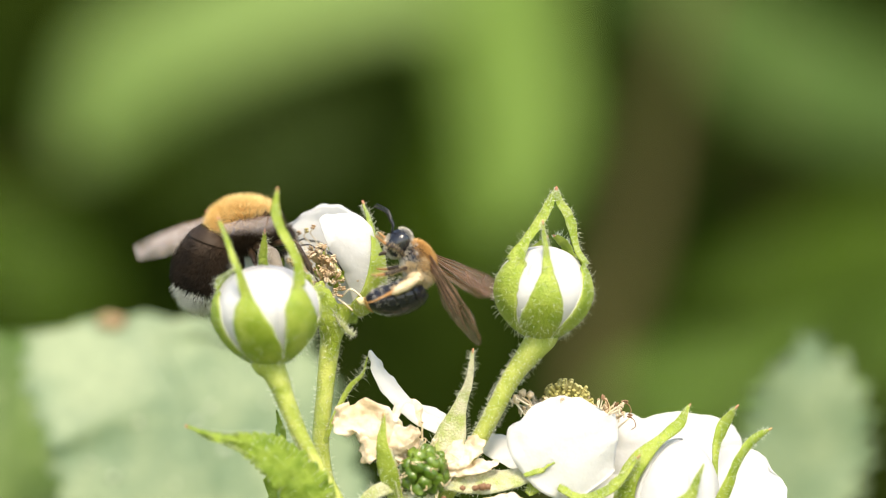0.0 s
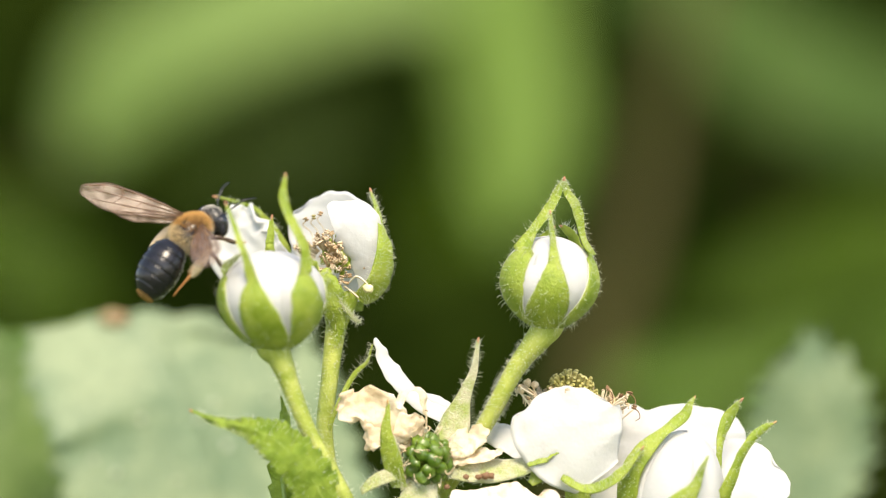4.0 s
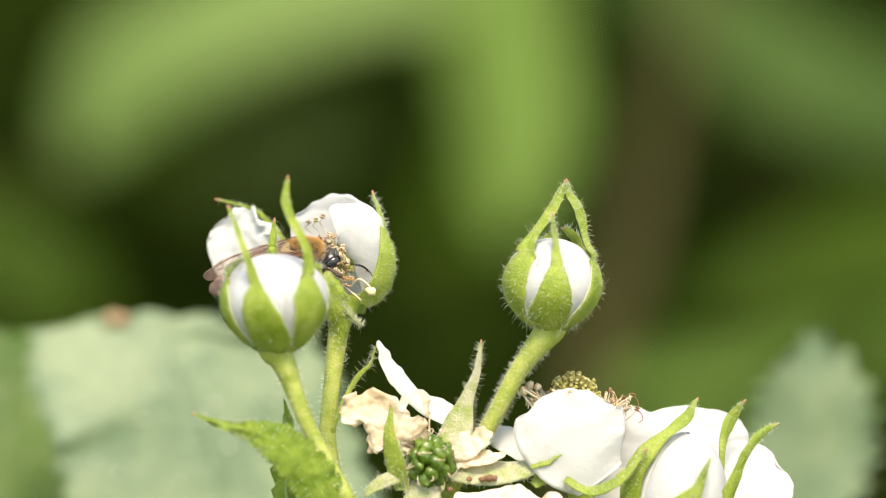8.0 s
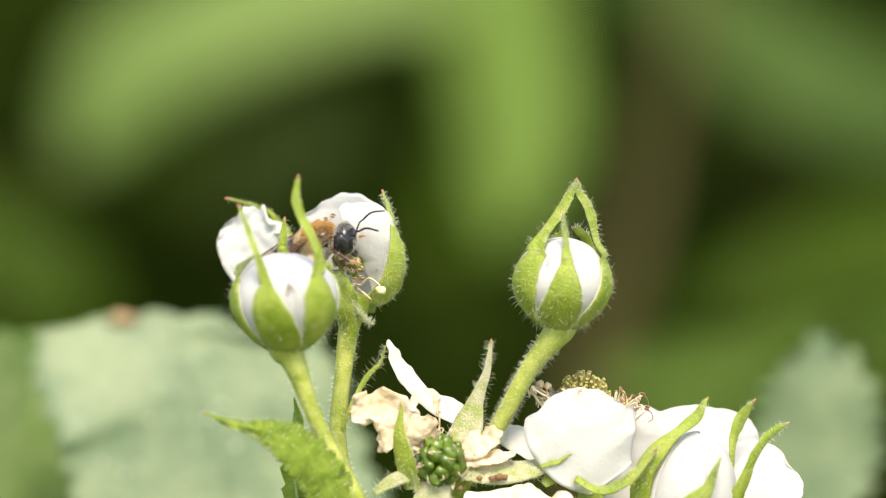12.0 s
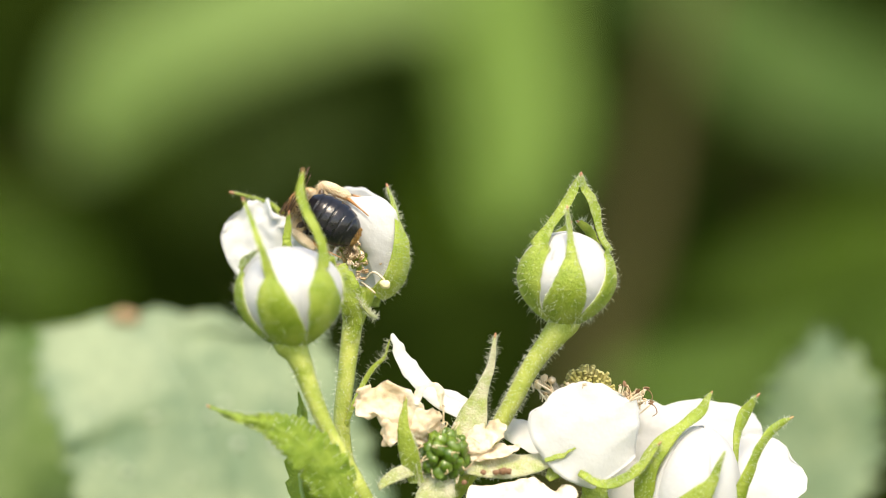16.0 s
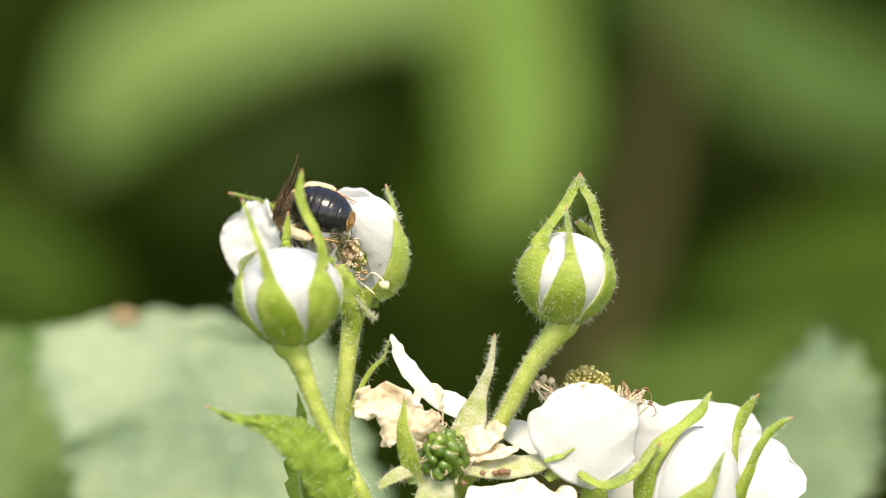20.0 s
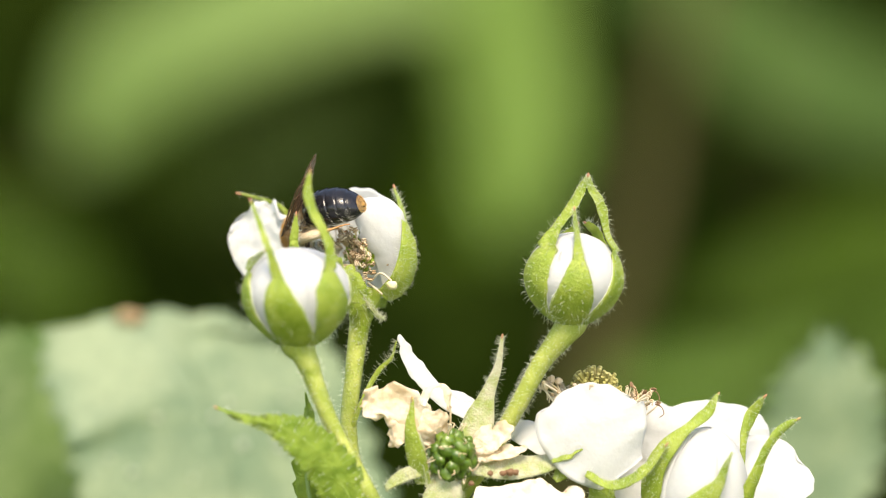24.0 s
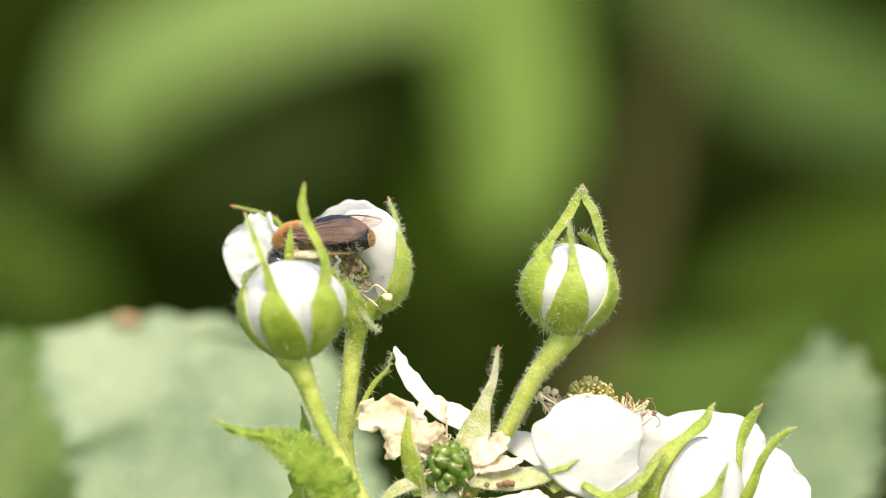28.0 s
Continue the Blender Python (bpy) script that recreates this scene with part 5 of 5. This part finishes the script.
def ride(rows, t0, t1):
    """Rows of a rider in the flights as they are, and, from t0 to t1, carried along by the spray."""
    out = [(t, m) for t, m in rows if t < t0 or t > t1]
    rel = [(t, sway(t).inverted() @ m) for t, m in rows if t0 <= t <= t1]
    ts = sorted({t for t, m in rel} | {r[0] for r in SWAY if t0 <= r[0] <= t1})
    for t in ts:
        if t <= rel[0][0]:
            out.append((t, sway(t) @ rel[0][1]))
            continue
        for (ta, ma), (tb, mb) in zip(rel, rel[1:]):
            if ta < t <= tb:
                out.append((t, sway(t) @ ma.lerp(mb, (t - ta) / (tb - ta))))
        if t > rel[-1][0]:
            out.append((t, sway(t) @ rel[-1][1]))
    return sorted(out, key=lambda r: r[0])


def wing_rows(wings, rows, flights=()):
    """rows: seconds, degrees of spread, lift and twist of the left wings, then of the right wings. flights: spans of seconds in which they beat, and degrees."""
    full = [(t, *(p * 2 if len(p) == 3 else p)) for t, *p in rows]
    for t0, t1, swing in flights:
        a, b = frame(t0) - 1, frame(t1) - 1
        beat = []
        for n in range(a, b + 1):
            base = keyed(full, n / FPS)
            lift = (0, swing, -swing)[n % 3]
            beat.append((n / FPS, base[0], base[1] + lift, base[2], base[3], base[4] + lift, base[5]))
        full = sorted([r for r in full if not a <= frame(r[0]) - 1 <= b] + beat)
    for wg, sg, fore, pv in wings:
        rr = []
        for t, *pairs in full:
            spread, lift, twist = pairs[:3] if sg > 0 else pairs[-3:]
            sp = spread if fore else spread * 1.04
            rr.append((t, pose(pv.x * MM, pv.y * MM, pv.z * MM, sg * twist, lift - (0 if fore else 1.5), -sg * sp)))
        walk(wg, rr)


def motions():
    for ob in SWAYING:
        m = ob.matrix_basis.copy()
        walk(ob, [(r[0], sway(r[0]) @ m) for r in SWAY])
    for ob in NEAR_LEAVES:
        p = ob.location.copy()
        walk(ob, [(t, Matrix.Translation(p + Vector((dx * 0.75, 0, dz * 0.4)) * MM)) for t, dx, dz, lean in SWAY])

    H = heading
    # the mining bee: leaves the flower, circles out of view, comes back from below and works the half-open flower
    ob, ab, waist, wings, head, neck, hind = MINER
    rows = [
        (0.0, H(-2.2, -2, -1.3, (-0.3, -0.05, 0.95), (0.95, -0.05, 0.22))),
        (0.1, H(-1.6, -2, -1.4, (-0.4, -0.1, 0.9), (0.8, -0.3, 0.4))),
        (0.2, H(-1.2, -2, 0.9, (-0.5, 0.2, 0.8), (0.6, -0.7, 0.45))),
        (0.3, H(0.6, -3, -0.3, (-0.2, 0.5, 0.9), (0.3, -0.9, 0.4))),
        (0.4, H(11, -6, 2.6, (0.1, 0.5, 0.9), (0.1, -0.9, 0.4))),
        (0.5, H(33.5, -8, 16.5, (0.6, 0.3, 0.6), (-0.3, -0.7, 0.6))),
        (0.7, H(75, -5, 45, (0.7, 0.3, 0.5), (-0.3, -0.4, 0.8))),
        (1.2, H(115, 20, 30, (0.2, 0.6, -0.5), (0, 0, 1))),
        (2.0, H(95, -15, -60, (-0.6, -0.3, -0.4), (-0.2, 0, 1))),
        (2.8, H(30, -20, -60, (-0.9, 0.1, 0.3), (0, -0.4, 1))),
        (3.2, H(-3, -16, -22, (-0.4, 0.3, 0.8), (0, -0.8, 0.5))),
        (3.3, H(-6, -15, -14.5, (-0.3, 0.3, 0.9), (0, -0.9, 0.4))),
        (3.4, H(-8.8, -15, -11.6, (-0.3, 0.3, 0.9), (0, -0.9, 0.4))),
        (3.5, H(-16.9, -15, -6.7, (0.05, 0.3, 0.95), (0, -0.95, 0.3))),
        (3.8, H(-23, -8, 1.0, (0.5, 0.4, 0.7), (-0.2, -0.8, 0.5))),
        (4.3, H(-19, -1, 1.5, (0.85, 0.3, 0.3), (-0.3, -0.6, 0.75))),
        (5.5, H(-15.3, 2.4, -0.6, (0.97, 0.15, 0.0), (0.0, -0.7, 0.65))),
        (6.0, H(-15.1, 2.4, -1.0, (0.98, 0.12, -0.03), (0.0, -0.7, 0.65))),
        (7.0, H(-14.0, 2.6, -1.4, (0.95, 0.14, 0.2), (-0.12, -0.72, 0.6))),
        (8.0, H(-12.5, 2.4, -0.6, (0.93, 0.1, 0.32), (-0.3, -0.55, 0.75))),
        (9.0, H(-11.8, 2.2, 0.0, (0.95, 0.05, 0.2), (-0.08, -0.5, 0.85))),
        (10.0, H(-10.9, 2.2, 0.4, (0.97, 0.0, 0.06), (0, -0.4, 0.9))),
        (11.0, H(-10.6, 1.8, 0.2, (0.97, -0.06, -0.02), (0, -0.4, 0.9))),
        (11.6, H(-10.8, 1.4, 0.3, (0.9, -0.2, 0.24), (-0.15, -0.5, 0.85))),
        (12.0, H(-11.2, 1.4, 0.7, (0.85, -0.35, 0.36), (-0.4, -0.4, 0.8))),
        (12.3, H(-13.6, 1.6, 2.2, (0.74, -0.2, 0.6), (-0.5, -0.42, 0.7))),
        (12.6, H(-13.8, 1.6, 2.5, (0.7, -0.15, 0.65), (-0.55, -0.42, 0.66))),
        (13.0, H(-13.5, 2, 3.5, (0.3, 0.3, 0.8), (-0.5, -0.8, 0.4))),
        (13.5, H(-13.2, 2.6, 3.9, (-0.45, 0.7, 0.4), (-0.45, -0.6, 0.6))),
        (14.0, H(-12.4, 3.4, 3.9, (-0.4, 0.85, 0.05), (-0.7, -0.15, 0.6))),
        (14.5, H(-12.4, 4.0, 3.4, (-0.16, 0.95, -0.1), (-0.76, 0.0, 0.6))),
        (15.0, H(-12.5, 4.0, 3.1, (-0.1, 0.97, -0.14), (-0.8, 0.05, 0.55))),
        (16.0, H(-12.3, 4.0, 3.6, (-0.08, 0.97, -0.16), (-0.82, 0.05, 0.52))),
        (17.0, H(-13.0, 4.0, 3.1, (-0.12, 0.92, -0.32), (-0.84, 0.15, 0.46))),
        (18.0, H(-13.0, 4.0, 3.4, (-0.14, 0.92, -0.32), (-0.9, 0.15, 0.28))),
        (19.0, H(-13.2, 4.0, 3.45, (-0.17, 0.87, -0.4), (-0.9, 0.22, 0.25))),
        (20.0, H(-13.5, 4.0, 3.3, (-0.2, 0.84, -0.46), (-0.9, 0.26, 0.24))),
        (21.0, H(-14.2, 4.0, 3.3, (-0.2, 0.85, -0.43), (-0.92, 0.24, 0.2))),
        (21.5, H(-14.0, 3.8, 2.9, (-0.22, 0.75, -0.58), (-0.9, 0.25, 0.3))),
        (24.0, H(-12.8, 3.2, 1.6, (-0.35, 0.5, -0.8), (-0.88, 0.0, 0.35))),
        (25.0, H(-12.7, 3.2, 1.2, (-0.35, 0.62, -0.7), (-0.88, 0.0, 0.35))),
        (26.0, H(-13.5, 3.2, 1.6, (-0.22, 0.45, -0.87), (-0.88, 0.0, 0.3))),
        (26.5, H(-12.3, 3.0, 0.9, (-0.45, 0.5, -0.7), (-0.8, -0.15, 0.4))),
        (27.0, H(-12.8, 2.8, 0.5, (-0.76, 0.45, -0.42), (-0.4, -0.25, 0.87))),
        (28.0, H(-13.1, 2.6, 0.8, (-0.88, 0.3, -0.24), (-0.3, -0.3, 0.87))),
    ]
    walk(ob, ride(rows, 5.5, 28.0))
    w = (waist.x * MM, waist.y * MM, waist.z * MM)
    bend = ((0.0, -80), (0.1, -72), (0.2, -20), (0.3, -10), (0.5, -10), (3.3, -8), (3.5, -10), (5.5, -42), (6.5, -41), (8.0, -36), (11.0, -30),
            (12.1, -24), (12.5, -42), (13.5, -50), (14.5, -82), (16, -84), (17, -74), (20, -72), (21.5, -68), (24, -44), (26, -45), (26.5, -30), (27, -8), (28.0, -10))
    walk(ab, [(t, pose(*w, 0, d, 0)) for t, d in bend])
    for lg, o in hind:
        walk(lg, [(t, pose(o.x * MM, o.y * MM, o.z * MM, 0, d * 0.95, 0)) for t, d in bend])
    wing_rows(wings, [(0.0, 24, 14, 30, 30, 40, 12), (0.1, 30, 14, 12), (0.2, 80, 25, 12), (0.5, 85, 30, 12), (3.2, 80, 25, 12), (3.5, 82, 30, 12), (4.3, 40, 10, 12), (5.5, 4, 2, 10, 4, 2, -14),
                      (7.0, 4, -3, 14, 4, -3, -24), (8.0, 3, -5, 10, 3, -5, -22), (9.0, 3, -8, 10, 3, -8, -20), (10.0, 3, -8, 10, 3, -7, -18), (11.5, 4, -9, 10, 4, -8, -14), (12.0, 5, -13, 10, 5, -11, -10), (12.3, 8, -8, 10, 12, -12, -8), (12.6, 10, -4, 10, 12, -10, -4), (13.2, 12, 4, 12), (14.5, 4, 2, 10), (16.5, 6, 0, 8, 0, 0, 8), (18.0, 12, 0, 8, -8, 0, 8), (20.0, 9, 0, 8, -5, 0, 8), (21.5, 10, 0, 8, -6, 0, 8), (24.0, 19, 0, 18, -15, 0, 18), (26.5, 19, 0, 18, -14, 0, 18),
                      (26.8, 6, 4, 8, -5, 4, 10), (27.0, 20, 0, -14, -14, 0, 10), (28.0, 24, -5, -28, -12, -8, 14)], [(0.3, 0.7, 40), (3.1, 3.6, 40)])
    nk = (neck.x * MM, neck.y * MM, neck.z * MM)
    walk(head, [(t, pose(*nk, 0, d, 0)) for t, d in ((0.0, 38), (0.2, 20), (0.5, 5), (3.5, 5), (5.5, 50), (11.0, 55), (12.0, 22), (14.0, 20), (26.5, 30), (27.0, 60), (28.0, 60))])

    # the bumblebee: settles on the half-open flower and leaves after two seconds
    ob, ab, waist, wings, head, neck, hind = BUMBLE
    rows = [
        (0.0, H(-17.6, 3, 2.0, (0.85, 0.2, 0.02), (0.0, -0.2, 0.9))),
        (0.3, H(-15.4, 2.5, 3.0, (0.85, 0.2, -0.06), (0.05, -0.2, 0.85))),
        (0.5, H(-14.3, 2.5, 3.4, (0.85, 0.25, 0.2), (-0.2, -0.2, 0.9))),
        (1.0, H(-14.3, 2.5, 3.5, (0.85, 0.3, 0.26), (-0.25, -0.2, 0.9))),
        (1.5, H(-14.4, 2.5, 4.1, (0.85, 0.3, 0.22), (-0.2, -0.2, 0.9))),
        (2.0, H(-13.7, 2.5, 3.9, (0.85, 0.25, 0.24), (-0.22, -0.2, 0.9))),
        (2.2, H(-14.8, 2.5, 4.3, (0.9, 0.1, -0.15), (0.15, -0.12, 0.85))),
        (2.4, H(-14.7, 2.5, 3.8, (0.9, 0.1, -0.05), (0, -0.12, 0.85))),
        (2.5, H(-16.9, 2, 5.6, (0.75, 0.1, 0.4), (-0.4, -0.4, 0.7))),
        (2.6, H(-20.8, 0, 11.4, (0.6, 0.1, 0.6), (-0.6, -0.5, 0.5))),
        (2.7, H(-30, 0, 32, (-0.2, 0.2, 0.9), (-0.6, -0.6, 0.3))),
        (3.2, H(-90, 30, 80, (-0.7, 0.4, 0.4), (0.2, -0.3, 0.9))),
        (6.0, H(-400, 200, 250, (-0.8, 0.4, 0.2), (0.1, 0, 1))),
        (28.0, H(-2500, 500, 900, (-0.9, 0.2, 0.1), (0.1, 0, 1))),
    ]
    walk(ob, rows)
    w = (waist.x * MM, waist.y * MM, waist.z * MM)
    walk(ab, [(t, pose(*w, 0, d, 0)) for t, d in ((0.0, -74), (0.5, -66), (2.2, -64), (2.4, -86), (2.6, -84), (3.2, -30), (28.0, -10))])
    wing_rows(wings, [(0.0, 6, -20, 12, 78, 6, 0), (0.2, 20, -20, 12, 60, -6, 20), (0.5, 0, -50, 40, 8, -26, 70), (2.2, 0, -50, 40, 8, -26, 70), (2.4, 26, -6, 12), (2.5, 172, -25, 12, 16, 10, -24), (2.7, 85, 10, 12, 60, 20, 12), (28.0, 80, 10, 12)], [(0.0, 0.2, 8), (2.4, 3.0, 18)])

    nk = (neck.x * MM, neck.y * MM, neck.z * MM)
    walk(head, [(t, pose(*nk, 0, d, 0)) for t, d in ((0.0, 50), (2.2, 62), (2.6, 10), (28.0, 5))])

    # a fly crosses and rests a while on the near bud
    walk(FLY, [
        (0.0, H(300, 60, 80, (-1, 0, 0), (0, 0, 1))), (10.4, H(90, 10, -4, (-1, 0, -0.2), (0, 0, 1))), (10.8, H(36, 5, -5.2, (-1, 0, -0.2), (0, 0, 1))),
        (10.9, H(26, 4, -7.9, (-1, 0, -0.2), (0, 0, 1))), (11.0, H(19.8, 3, -10.7, (-1, 0, 0), (0, 0, 1))), (11.1, H(17.5, 3, -8.9, (-1, 0, 0), (0, 0, 1))),
        (11.2, H(18.1, 3, -12.4, (-1, 0, 0), (0, 0, 1))), (11.4, H(2.4, 0, -9.2, (-1, 0, 0.1), (0, 0, 1))), (11.5, H(-0.2, -4, -5.8, (-1, 0, 0.1), (0, 0, 1))),
        (11.6, H(-4.4, -10, -5.8, (-1, 0, 0.1), (0, 0, 1))), (11.7, H(-13.6, -10.95, -4.0, (-0.5, -0.1, 0.8), (0, -1, 0.2))),
        (12.0, H(-13.2, -10.95, -3.2, (-0.3, -0.1, 0.9), (0, -1, 0.2))), (12.5, H(-13.1, -10.95, -3.0, (-0.3, -0.1, 0.9), (0, -1, 0.2))),
        (13.4, H(-13.0, -10.95, -2.8, (-0.3, -0.1, 0.9), (0, -1, 0.2))), (14.0, H(-60, -30, 30, (-0.8, -0.1, 0.5), (0, 0, 1))),
        (28.0, H(-1500, 100, 500, (-1, 0, 0), (0, 0, 1)))])


ground()
hedge()
plants()
MINER = bee("mining_bee", "small mining bee, ginger thorax, shiny black abdomen, pollen-laden legs", True, (2.0, 1.6, 1.4), (2.62, 1.95, 1.7),
            (M_FUR_ORANGE, M_WING, M_LEGORANGE, M_POLLEN, M_FUR_ORANGE), 0.45, 9.4, 1)
BUMBLE = bee("bumblebee", "tree bumblebee with ginger thorax, black abdomen and white tail", False, (3.1, 2.7, 2.15), (3.6, 2.9, 2.6),
             (M_FUR_GINGER, M_WING_B, M_LEGDARK, M_POLLEN_GREY, M_FUR_WHITE), 1.05, 12.0, 2)
FLY = small_fly()
motions()
